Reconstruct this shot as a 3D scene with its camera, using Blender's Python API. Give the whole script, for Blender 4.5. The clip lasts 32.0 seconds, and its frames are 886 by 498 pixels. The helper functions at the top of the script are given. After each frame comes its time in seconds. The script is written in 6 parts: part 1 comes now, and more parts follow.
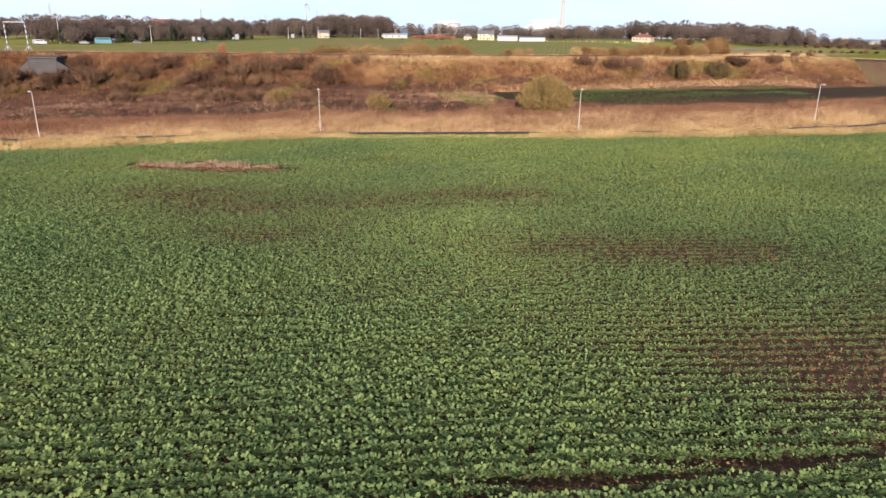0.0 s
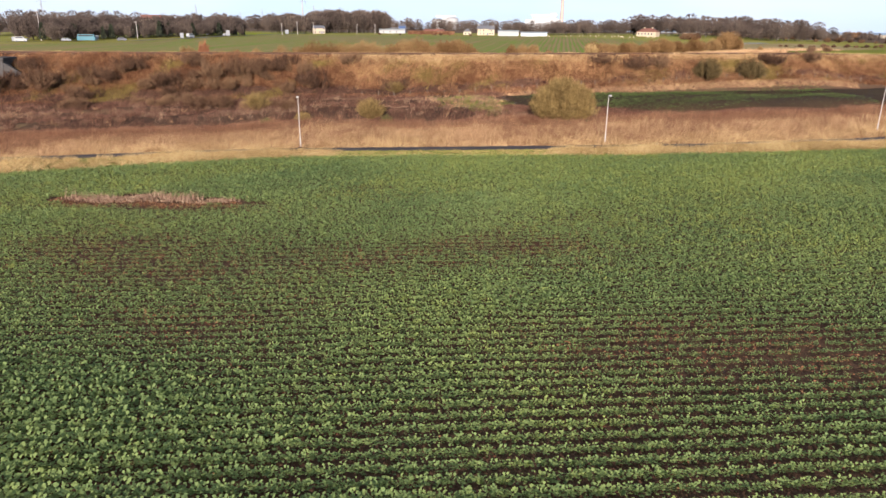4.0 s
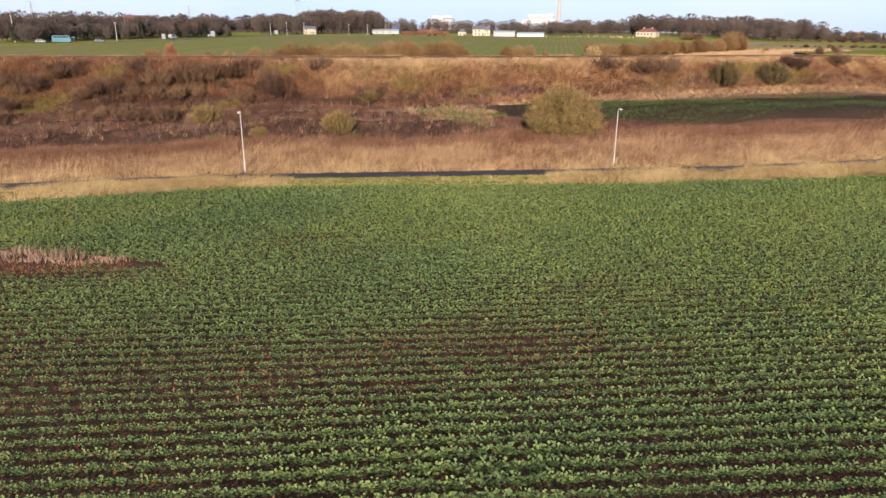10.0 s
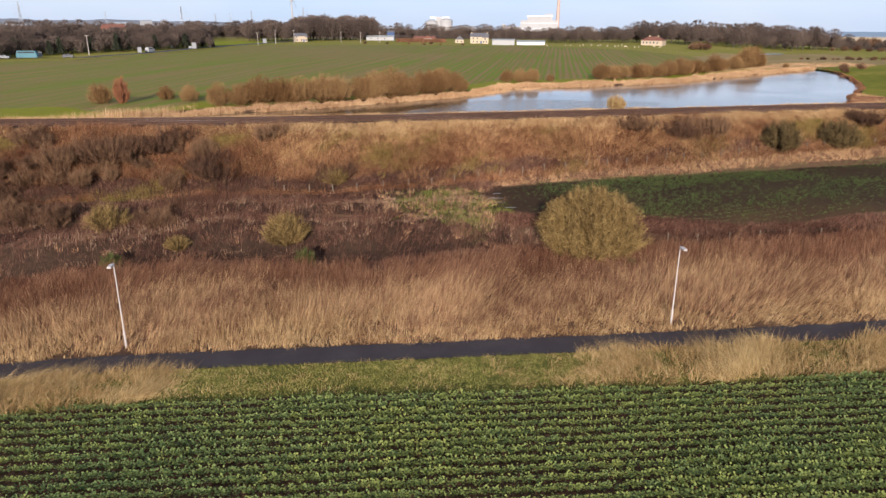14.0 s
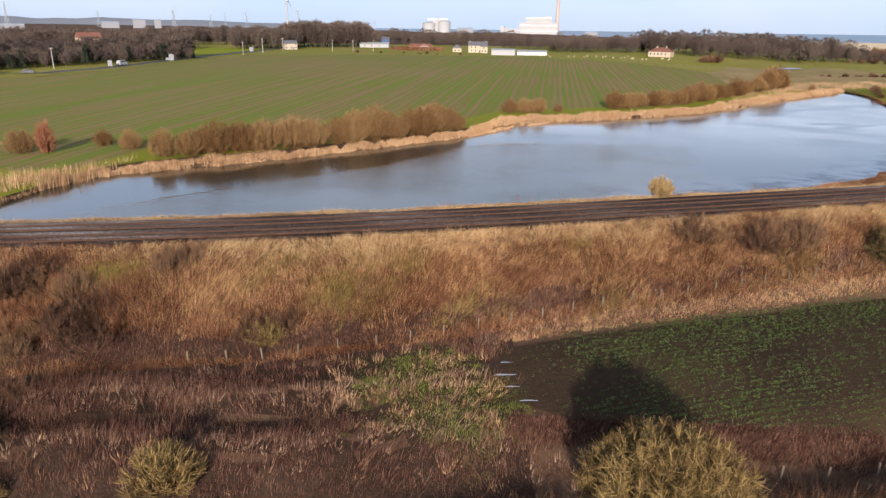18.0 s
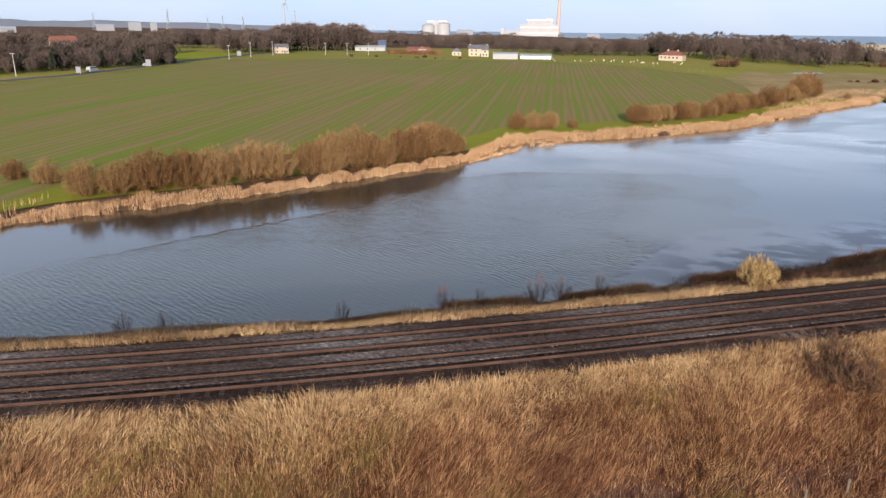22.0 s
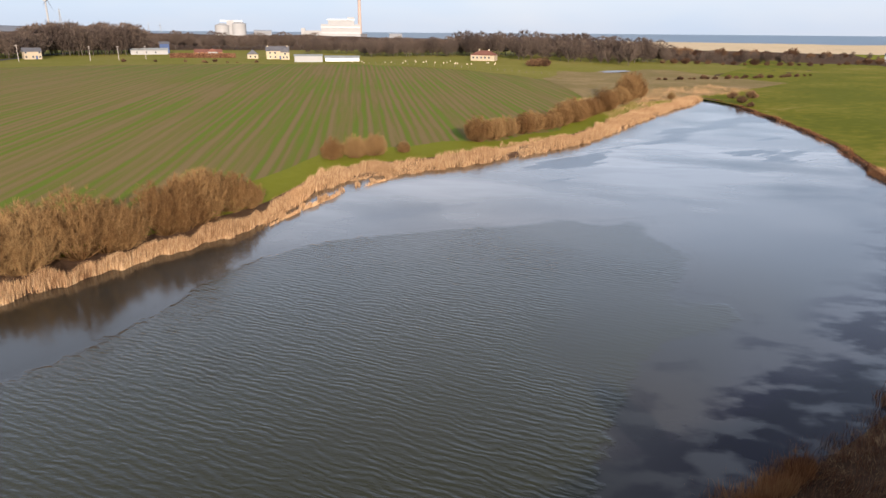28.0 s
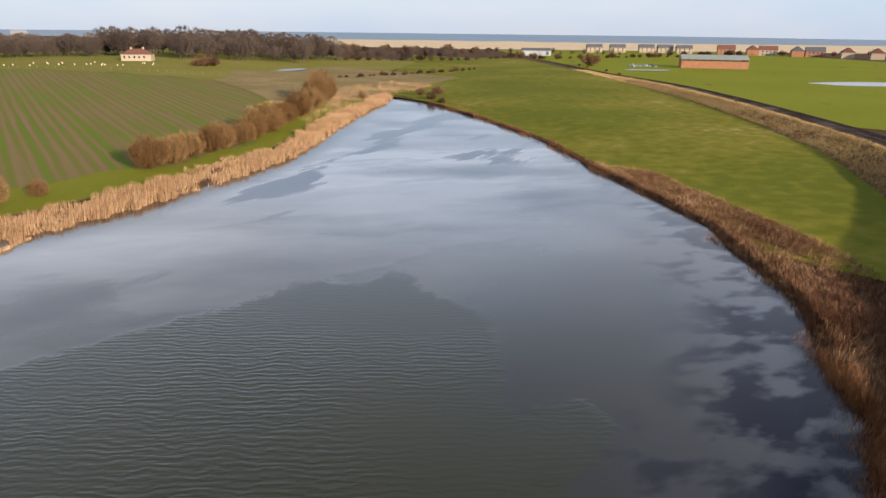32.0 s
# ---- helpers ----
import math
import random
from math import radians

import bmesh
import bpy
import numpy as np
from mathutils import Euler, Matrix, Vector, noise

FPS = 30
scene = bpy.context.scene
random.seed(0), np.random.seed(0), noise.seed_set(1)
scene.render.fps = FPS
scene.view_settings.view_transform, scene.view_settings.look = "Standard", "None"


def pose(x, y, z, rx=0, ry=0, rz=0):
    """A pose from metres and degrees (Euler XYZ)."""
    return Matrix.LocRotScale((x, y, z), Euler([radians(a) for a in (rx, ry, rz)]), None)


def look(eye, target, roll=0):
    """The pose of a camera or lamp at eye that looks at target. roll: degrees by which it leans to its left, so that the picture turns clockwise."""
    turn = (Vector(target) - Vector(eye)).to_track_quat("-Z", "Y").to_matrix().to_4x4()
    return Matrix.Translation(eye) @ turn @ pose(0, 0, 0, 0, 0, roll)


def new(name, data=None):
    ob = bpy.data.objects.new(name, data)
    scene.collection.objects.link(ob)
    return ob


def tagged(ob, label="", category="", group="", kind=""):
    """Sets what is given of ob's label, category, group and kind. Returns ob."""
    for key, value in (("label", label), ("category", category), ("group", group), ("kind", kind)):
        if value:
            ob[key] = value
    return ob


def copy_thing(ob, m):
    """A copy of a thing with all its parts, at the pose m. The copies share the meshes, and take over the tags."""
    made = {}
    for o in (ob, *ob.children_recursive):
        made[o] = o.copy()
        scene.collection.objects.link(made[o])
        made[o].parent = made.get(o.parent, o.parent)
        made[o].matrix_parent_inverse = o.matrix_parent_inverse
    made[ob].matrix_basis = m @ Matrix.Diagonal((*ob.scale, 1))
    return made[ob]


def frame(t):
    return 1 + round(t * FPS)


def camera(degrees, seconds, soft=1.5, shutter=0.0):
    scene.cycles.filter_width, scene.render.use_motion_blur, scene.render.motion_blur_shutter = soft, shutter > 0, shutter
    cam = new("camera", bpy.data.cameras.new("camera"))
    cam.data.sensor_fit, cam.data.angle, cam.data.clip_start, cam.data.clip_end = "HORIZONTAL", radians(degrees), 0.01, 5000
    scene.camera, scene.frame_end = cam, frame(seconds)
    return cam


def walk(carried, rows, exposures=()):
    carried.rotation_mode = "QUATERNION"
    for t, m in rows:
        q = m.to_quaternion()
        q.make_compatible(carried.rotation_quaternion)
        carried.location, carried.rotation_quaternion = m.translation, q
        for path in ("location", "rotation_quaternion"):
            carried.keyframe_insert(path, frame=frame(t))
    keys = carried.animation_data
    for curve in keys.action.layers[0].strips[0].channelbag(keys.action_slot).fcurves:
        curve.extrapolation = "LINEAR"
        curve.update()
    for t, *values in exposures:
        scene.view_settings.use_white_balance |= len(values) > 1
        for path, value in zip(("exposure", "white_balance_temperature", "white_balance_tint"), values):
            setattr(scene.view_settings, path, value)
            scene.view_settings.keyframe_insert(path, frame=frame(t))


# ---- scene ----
cam = camera(66.8, 32.0)
PATH = [
    (0, (1.163, -7.538, 12.021), (1.128, -5.635, 11.405), 0.7),
    (2, (-0.37, 0.173, 11.973), (-0.404, 2.074, 11.351), 0.5),
    (4, (0.313, 7.952, 12.16), (0.281, 9.85, 11.531), 0.5),
    (4.5, (0.465, 9.487, 12.213), (0.437, 11.385, 11.584), 0.7),
    (6.5, (1.418, 12.511, 11.816), (1.389, 14.41, 11.187), 0.3),
    (7, (1.589, 13.5, 11.777), (1.559, 15.399, 11.149), 0.4),
    (7.5, (1.677, 14.716, 11.691), (1.648, 16.614, 11.062), 0.4),
    (8, (1.688, 16.214, 11.644), (1.663, 18.112, 11.014), 0.5),
    (8.5, (1.841, 17.52, 11.729), (1.815, 19.418, 11.099), 0.4),
    (9, (2.035, 19.182, 11.909), (2.006, 21.08, 11.28), 0.4),
    (10, (2.237, 22.856, 12.079), (2.212, 24.755, 11.451), 0.4),
    (11.5, (2.539, 30.915, 13.843), (2.517, 32.813, 13.21), 0.5),
    (12, (2.529, 34.119, 14.655), (2.507, 36.016, 14.023), 0.5),
    (12.5, (2.643, 37.407, 15.64), (2.622, 39.305, 15.009), 0.4),
    (13, (2.828, 40.772, 16.711), (2.809, 42.67, 16.08), 0.5),
    (13.5, (2.981, 44.337, 17.634), (2.962, 46.234, 17.002), 0.4),
    (14, (3.117, 48.054, 18.679), (3.097, 49.951, 18.047), 0.4),
    (14.5, (3.279, 51.692, 19.694), (3.257, 53.59, 19.064), 0.1),
    (16.5, (3.279, 65.617, 23.595), (3.265, 67.512, 22.956), 0.8),
    (17, (3.346, 69.063, 24.312), (3.334, 70.959, 23.676), 0.8),
    (17.5, (3.487, 72.39, 24.681), (3.477, 74.286, 24.047), 0.8),
    (18, (3.7, 75.729, 24.746), (3.689, 77.626, 24.112), 0.8),
    (18.5, (3.877, 78.92, 24.885), (3.866, 80.817, 24.251), 0.8),
    (19, (4.08, 82.352, 24.959), (4.068, 84.249, 24.324), 0.8),
    (19.5, (4.108, 85.676, 24.916), (4.097, 87.573, 24.282), 0.9),
    (20, (4.145, 88.997, 24.949), (4.131, 90.894, 24.315), 0.8),
    (20.5, (4.22, 92.479, 24.923), (4.206, 94.377, 24.291), 0.8),
    (21, (4.145, 95.460, 24.958), (4.132, 97.358, 24.327), 0.8),
    (21.5, (4.183, 98.448, 24.906), (4.169, 100.347, 24.276), 0.8),
    (22, (4.253, 101.733, 24.953), (4.241, 103.632, 24.324), 0.7),
    (22.5, (4.323, 105.133, 25.019), (4.318, 107.032, 24.391), 0.7),
    (23, (4.442, 108.705, 25.053), (4.439, 110.604, 24.425), 0.7),
    (23.5, (4.473, 112.165, 24.953), (4.472, 114.064, 24.327), 0.6),
    (24, (4.546, 115.598, 24.858), (4.569, 117.498, 24.234), 0.6),
    (24.5, (4.707, 119.056, 24.839), (4.789, 120.955, 24.215), 0.6),
    (25, (5.071, 122.525, 24.835), (5.21, 124.420, 24.212), 0.6),
    (25.5, (5.356, 125.890, 24.849), (5.555, 127.780, 24.226), 0.6),
    (27.5, (6.669, 137.384, 24.765), (7.114, 139.231, 24.14), 0.5),
    (28, (7.224, 140.511, 24.644), (7.735, 142.341, 24.02), 0.5),
    (28.5, (7.868, 143.705, 24.559), (8.443, 145.516, 23.935), 0.5),
    (29, (8.552, 147.000, 24.436), (9.189, 148.790, 23.813), 0.5),
    (29.5, (9.483, 150.219, 24.342), (10.184, 151.985, 23.717), 0.5),
    (30, (10.41, 153.236, 24.168), (11.175, 154.975, 23.544), 0.5),
    (30.5, (11.293, 156.309, 23.924), (12.124, 158.018, 23.302), 0.5),
    (31, (12.362, 159.487, 23.706), (13.298, 161.141, 23.085), 0.6),
    (31.5, (13.584, 162.689, 23.576), (14.721, 164.213, 22.956), 0.6),
    (32, (14.725, 165.677, 23.519), (16.016, 167.073, 22.898), 0.7),
]
walk(cam, [(t, look(eye, aim, roll)) for t, eye, aim, roll in PATH],
     exposures=[(0, 1.18, 5950, 16), (9, 1.08, 5950, 16), (13.5, 0.84, 5950, 17), (19, 0.90, 5950, 16), (23, 0.88, 6000, 16), (28, 0.86, 6400, 17), (32, 0.77, 6450, 16)])

# ---- world and sun ----
SUN_UP, SUN_TURN = radians(15.0), radians(183.0)
world = bpy.data.worlds.new("sky")
world.use_nodes = True
scene.world = world
wn = world.node_tree.nodes
sky = wn.new("ShaderNodeTexSky")
sky.sky_type = "NISHITA"
sky.sun_disc = False
sky.sun_elevation, sky.sun_rotation = SUN_UP, SUN_TURN
sky.air_density, sky.dust_density, sky.ozone_density = 1.0, 0.6, 2.5
wn["Background"].inputs["Strength"].default_value = 0.094
veil = wn.new("ShaderNodeMix")
veil.data_type = "RGBA"
veil.inputs["Factor"].default_value = 0.85
thin, where_, flat_ = wn.new("ShaderNodeTexNoise"), wn.new("ShaderNodeTexCoord"), wn.new("ShaderNodeMapping")
flat_.inputs["Scale"].default_value = (1.0, 1.0, 3.5)
thin.inputs["Scale"].default_value, thin.inputs["Detail"].default_value = 2.2, 4
world.node_tree.links.new(where_.outputs["Generated"], flat_.inputs["Vector"])
world.node_tree.links.new(flat_.outputs["Vector"], thin.inputs["Vector"])
haze = wn.new("ShaderNodeValToRGB")
haze.color_ramp.elements[0].position, haze.color_ramp.elements[0].color = 0.36, (3.55, 4.4, 5.4, 1)
haze.color_ramp.elements[1].position, haze.color_ramp.elements[1].color = 0.68, (4.6, 4.9, 5.25, 1)
world.node_tree.links.new(thin.outputs["Fac"], haze.inputs["Fac"])
rise, fade, dome = wn.new("ShaderNodeSeparateXYZ"), wn.new("ShaderNodeValToRGB"), wn.new("ShaderNodeMix")
dome.data_type, dome.blend_type = "RGBA", "MULTIPLY"
dome.inputs["Factor"].default_value = 1.0
for place_, grey in ((0.0, 1.0), (0.17, 1.2), (0.28, 1.85), (0.5, 1.15), (0.72, 0.62), (1.0, 0.5)):
    knot = fade.color_ramp.elements.new(place_) if 0 < place_ < 1 else fade.color_ramp.elements[0 if place_ == 0 else -1]
    knot.color = (grey, grey, grey, 1)
world.node_tree.links.new(where_.outputs["Generated"], rise.inputs["Vector"])
world.node_tree.links.new(rise.outputs["Z"], fade.inputs["Fac"])
world.node_tree.links.new(haze.outputs["Color"], dome.inputs["A"])
world.node_tree.links.new(fade.outputs["Color"], dome.inputs["B"])
world.node_tree.links.new(dome.outputs["Result"], veil.inputs["B"])
world.node_tree.links.new(sky.outputs["Color"], veil.inputs["A"])
world.node_tree.links.new(veil.outputs["Result"], wn["Background"].inputs["Color"])
sun = new("sun", bpy.data.lights.new("sun", "SUN"))
sun.data.energy, sun.data.angle, sun.data.color = 5.0, radians(0.8), (1.0, 0.86, 0.68)
sun.matrix_world = look((-4.0 * math.tan(radians(3)), -4.0, 4.0 * math.tan(SUN_UP)), (0, 0, 0))

rng = np.random.default_rng(7)


# ---- materials ----
def material(name, colours, rough=0.9, scale=0.35, fine=6.0, bump=0.0, bump_scale=20.0, island=0.0, metal=0.0,
             spec=0.04, stretch=(1, 1, 1), drill=None, sheer=0.0, mid=0.5, wide=0.25, piece=0.0):
    """Two-scale noise between three colours, with a random tint for each island or object."""
    m = bpy.data.materials.new(name)
    m.use_nodes = True
    nt = m.node_tree
    n, l = nt.nodes, nt.links
    b = n["Principled BSDF"]
    b.inputs["Roughness"].default_value = rough
    b.inputs["Metallic"].default_value = metal
    b.inputs["Specular IOR Level"].default_value = spec
    co = n.new("ShaderNodeTexCoord")
    mp = n.new("ShaderNodeMapping")
    mp.inputs["Scale"].default_value = stretch
    l.new(co.outputs["Object"], mp.inputs["Vector"])
    if drill is not None:
        mp.inputs["Rotation"].default_value = (0, 0, radians(drill))
    big, small = n.new("ShaderNodeTexNoise"), n.new("ShaderNodeTexNoise")
    for t, sc, det in ((big, scale, 4), (small, fine, 5)):
        t.inputs["Scale"].default_value, t.inputs["Detail"].default_value = sc, det
        l.new(mp.outputs["Vector"], t.inputs["Vector"])
    if drill is not None:
        rows_ = n.new("ShaderNodeMapping")
        rows_.inputs["Scale"].default_value = (1.0, 0.004, 1.0)
        l.new(mp.outputs["Vector"], rows_.inputs["Vector"])
        l.new(rows_.outputs["Vector"], small.inputs["Vector"])
    add = n.new("ShaderNodeMath")
    add.operation = "MULTIPLY_ADD"
    add.inputs[1].default_value = 0.45
    half = n.new("ShaderNodeMath")
    half.operation = "MULTIPLY"
    half.inputs[1].default_value = 0.55
    if drill is not None:
        add.inputs[1].default_value, half.inputs[1].default_value = 0.85, 0.42
        small.inputs["Detail"].default_value = 5.0
    bouts = None
    if drill is not None:
        lane = n.new("ShaderNodeTexWave")
        lane.bands_direction, lane.wave_profile = "X", "SIN"
        for key, value in (("Scale", 0.14), ("Distortion", 1.2), ("Detail", 2.0), ("Detail Scale", 0.4)):
            lane.inputs[key].default_value = value
        l.new(mp.outputs["Vector"], lane.inputs["Vector"])
        bouts = n.new("ShaderNodeMath")
        bouts.operation = "MULTIPLY_ADD"
        bouts.inputs[1].default_value = 0.18
        l.new(lane.outputs["Fac"], bouts.inputs[0])
    l.new(big.outputs["Fac"], half.inputs[0])
    l.new(small.outputs["Fac"], add.inputs[0])
    l.new(half.outputs[0], add.inputs[2])
    last = add
    if bouts:
        l.new(add.outputs[0], bouts.inputs[2])
        last = bouts
    for amount, node, socket in ((island, "ShaderNodeNewGeometry", "Random Per Island"), (piece, "ShaderNodeObjectInfo", "Random")):
        if amount:
            g = n.new(node)
            r = n.new("ShaderNodeMath")
            r.operation = "MULTIPLY_ADD"
            r.inputs[1].default_value = amount
            l.new(g.outputs[socket], r.inputs[0])
            sub = n.new("ShaderNodeMath")
            sub.operation = "SUBTRACT"
            sub.inputs[1].default_value = amount / 2
            l.new(last.outputs[0], sub.inputs[0])
            l.new(sub.outputs[0], r.inputs[2])
            last = r
    ramp = n.new("ShaderNodeValToRGB")
    e = ramp.color_ramp.elements
    e[0].position, e[1].position = mid - wide, mid + wide
    e[0].color, e[1].color = (*colours[0], 1), (*colours[-1], 1)
    for k, c in enumerate(colours[1:-1], 1):
        x = e.new(mid - wide + 2 * wide * k / (len(colours) - 1))
        x.color = (*c, 1)
    l.new(last.outputs[0], ramp.inputs["Fac"])
    l.new(ramp.outputs["Color"], b.inputs["Base Color"])
    if bump:
        bn, bt = n.new("ShaderNodeBump"), n.new("ShaderNodeTexNoise")
        bt.inputs["Scale"].default_value, bt.inputs["Detail"].default_value = bump_scale, 6
        l.new(mp.outputs["Vector"], bt.inputs["Vector"])
        bn.inputs["Strength"].default_value, bn.inputs["Distance"].default_value = min(bump, 1.0), 0.1 * max(bump, 1.0)
        l.new(bt.outputs["Fac"], bn.inputs["Height"])
        l.new(bn.outputs["Normal"], b.inputs["Normal"])
    if sheer:
        tr, mx = n.new("ShaderNodeBsdfTranslucent"), n.new("ShaderNodeMixShader")
        mx.inputs[0].default_value = sheer
        l.new(ramp.outputs["Color"], tr.inputs["Color"])
        l.new(b.outputs[0], mx.inputs[1])
        l.new(tr.outputs[0], mx.inputs[2])
        l.new(mx.outputs[0], n["Material Output"].inputs["Surface"])
    return m


M = {}
M["ground"] = material("rough_grass_ground", [(0.045, 0.025, 0.016), (0.085, 0.05, 0.031), (0.095, 0.074, 0.035)], 1, 0.08, 1.5, 1.0, 3.0)
M["soil"] = material("field_soil", [(0.042, 0.022, 0.014), (0.07, 0.039, 0.024), (0.08, 0.054, 0.026)], 1, 0.25, 4, 1.0, 9.0)
M["tarmac"] = material("path_tarmac", [(0.03, 0.024, 0.026), (0.042, 0.035, 0.038), (0.06, 0.053, 0.052)], 1.0, 0.5, 14, 0.3, 60.0, spec=0.1)
M["verge"] = material("green_verge", [(0.05, 0.055, 0.015), (0.09, 0.09, 0.022), (0.13, 0.12, 0.03)], 1, 0.4, 3, 1.0, 6.0)
M["corner_crop"] = material("muddy_sparse_crop", [(0.026, 0.017, 0.012), (0.042, 0.027, 0.016), (0.05, 0.04, 0.017)], 1, 0.12, 2.0, 1.0, 6.0)
M["paddock"] = material("rough_paddock", [(0.13, 0.13, 0.018), (0.17, 0.155, 0.03), (0.24, 0.185, 0.07)], 1, 0.02, 0.3, 1.0, 2.0)
# Near-black brown: the shade under the scrub is put into the floor colour.
M["floor_shade"] = material("dark_leaf_litter", [(0.02, 0.012, 0.009), (0.038, 0.023, 0.016), (0.065, 0.042, 0.026)], 1, 0.15, 2.0, 1.0, 5.0)
M["marsh"] = material("tan_marsh_grass", [(0.13, 0.118, 0.035), (0.205, 0.15, 0.065), (0.32, 0.225, 0.115)], 1, 0.05, 0.6, 1.0, 2.0)
M["gold_grass"] = material("golden_bank_grass", [(0.066, 0.027, 0.013), (0.165, 0.077, 0.036), (0.295, 0.16, 0.074), (0.44, 0.275, 0.132)], 0.9, 0.15, 0.8, island=0.5, sheer=0.15, mid=0.53, wide=0.17)
M["bracken"] = material("red_brown_rushes", [(0.07, 0.029, 0.018), (0.15, 0.071, 0.041), (0.26, 0.148, 0.084)], 0.95, 0.15, 1.0, island=0.55, sheer=0.2)
M["bright_pasture"] = material("bright_pasture", [(0.135, 0.15, 0.010), (0.165, 0.18, 0.013), (0.195, 0.195, 0.02)], 1, 0.02, 0.5, 1.0, 2.5)
M["puddle_ice"] = material("frozen_puddle", [(0.28, 0.29, 0.32), (0.4, 0.41, 0.44)], 0.25, 1, 6)
M["winter_crop"] = material("winter_cereal_field", [(0.178, 0.13, 0.056), (0.163, 0.126, 0.047), (0.145, 0.128, 0.036), (0.126, 0.136, 0.026), (0.11, 0.148, 0.02)], 1, 0.012, 0.6, 1.0, 3.0, drill=8.5, wide=0.125, mid=0.74)
M["meadow"] = material("pasture", [(0.105, 0.115, 0.012), (0.145, 0.14, 0.015), (0.185, 0.16, 0.025), (0.31, 0.24, 0.1)], 1, 0.02, 0.35, 1.0, 2.5, mid=0.565, wide=0.13)
M["road"] = material("road_asphalt", [(0.05, 0.05, 0.055), (0.08, 0.08, 0.085)], 0.8, 0.3, 9)
M["sand"] = material("pale_dune_grass", [(0.42, 0.31, 0.19), (0.58, 0.45, 0.29), (0.44, 0.35, 0.2)], 1, 0.01, 0.1)
M["ballast"] = material("railway_ballast", [(0.02, 0.013, 0.011), (0.04, 0.026, 0.021), (0.075, 0.053, 0.044), (0.2, 0.165, 0.15)], 1, 0.4, 13, 2.0, 14.0, stretch=(0.55, 1, 1), mid=0.55, wide=0.14)
M["frost_ballast"] = material("frosted_ballast", [(0.028, 0.018, 0.014), (0.06, 0.043, 0.036), (0.12, 0.096, 0.085), (0.33, 0.3, 0.285)], 1, 0.16, 13, 2.0, 14.0, stretch=(0.3, 1, 1), mid=0.53, wide=0.14)
M["rust"] = material("rusty_rail", [(0.036, 0.018, 0.012), (0.06, 0.031, 0.02), (0.1, 0.056, 0.036)], 0.85, 0.8, 9, spec=0.2)
M["sleeper"] = material("weathered_sleeper", [(0.024, 0.016, 0.013), (0.038, 0.027, 0.022), (0.06, 0.046, 0.04)], 0.95, 1.0, 8, piece=0.2)
M["crop_leaf"] = material("crop_leaves", [(0.1, 0.148, 0.056), (0.157, 0.212, 0.078), (0.21, 0.264, 0.09), (0.275, 0.312, 0.085)], 0.65, 0.045, 1.2, island=0.1, sheer=0.45, spec=0.05, wide=0.2)
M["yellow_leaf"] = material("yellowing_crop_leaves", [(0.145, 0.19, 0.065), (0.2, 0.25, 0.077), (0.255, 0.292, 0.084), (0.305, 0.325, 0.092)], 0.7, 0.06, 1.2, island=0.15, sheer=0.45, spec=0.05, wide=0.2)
M["corner_leaf"] = material("thin_crop_leaves", [(0.07, 0.105, 0.034), (0.115, 0.165, 0.048), (0.17, 0.21, 0.065)], 0.8, 0.2, 1.5, island=0.5, sheer=0.35)
M["lawn"] = material("short_green_grass", [(0.06, 0.08, 0.014), (0.105, 0.13, 0.024), (0.19, 0.185, 0.05)], 0.9, 0.2, 1.5, island=0.5, sheer=0.25)
M["young_cereal"] = material("young_cereal_blades", [(0.14, 0.14, 0.014), (0.155, 0.158, 0.016), (0.175, 0.175, 0.022)], 1, 0.03, 0.6, 1.0, 3.0)
M["dead_leaf"] = material("withered_leaves", [(0.10, 0.04, 0.022), (0.18, 0.08, 0.04), (0.25, 0.14, 0.065)], 0.9, 0.3, 2, island=0.5)
M["dry_grass"] = material("dry_grass_blades", [(0.10, 0.046, 0.03), (0.2, 0.107, 0.062), (0.32, 0.192, 0.105), (0.49, 0.33, 0.17)], 0.9, 0.1, 0.8, island=0.6, sheer=0.2)
M["crest_gold"] = material("golden_crest_grass", [(0.13, 0.068, 0.035), (0.25, 0.148, 0.074), (0.39, 0.255, 0.125), (0.54, 0.385, 0.2)], 0.9, 0.15, 0.8, island=0.5, sheer=0.2, wide=0.2)
M["rush_orange"] = material("orange_brown_rushes", [(0.13, 0.05, 0.022), (0.26, 0.115, 0.048), (0.4, 0.21, 0.095)], 0.9, 0.2, 1.2, island=0.5, sheer=0.2)
M["moss_grass"] = material("olive_grass_blades", [(0.09, 0.06, 0.018), (0.16, 0.115, 0.033), (0.24, 0.185, 0.06)], 0.9, 0.2, 1.5, island=0.5, sheer=0.2)
M["green_grass"] = material("green_grass_blades", [(0.10, 0.105, 0.028), (0.19, 0.19, 0.045), (0.36, 0.29, 0.11)], 0.9, 0.2, 1.5, island=0.5, sheer=0.25)
M["reed"] = material("reed_stems", [(0.2, 0.108, 0.055), (0.36, 0.218, 0.112), (0.53, 0.365, 0.21)], 0.9, 0.15, 1.2, island=0.6, sheer=0.2)
M["pinkish"] = material("withered_grass", [(0.12, 0.068, 0.046), (0.225, 0.143, 0.095), (0.35, 0.25, 0.168)], 0.95, 0.3, 1.0, island=0.6, sheer=0.15)
M["straw"] = material("pale_straw", [(0.19, 0.115, 0.05), (0.35, 0.235, 0.10), (0.5, 0.37, 0.18)], 0.9, 0.15, 1.0, island=0.6, sheer=0.2)
M["russet"] = material("russet_weeds", [(0.034, 0.014, 0.011), (0.082, 0.038, 0.027), (0.18, 0.102, 0.067)], 0.95, 0.12, 0.8, island=0.6, sheer=0.1)
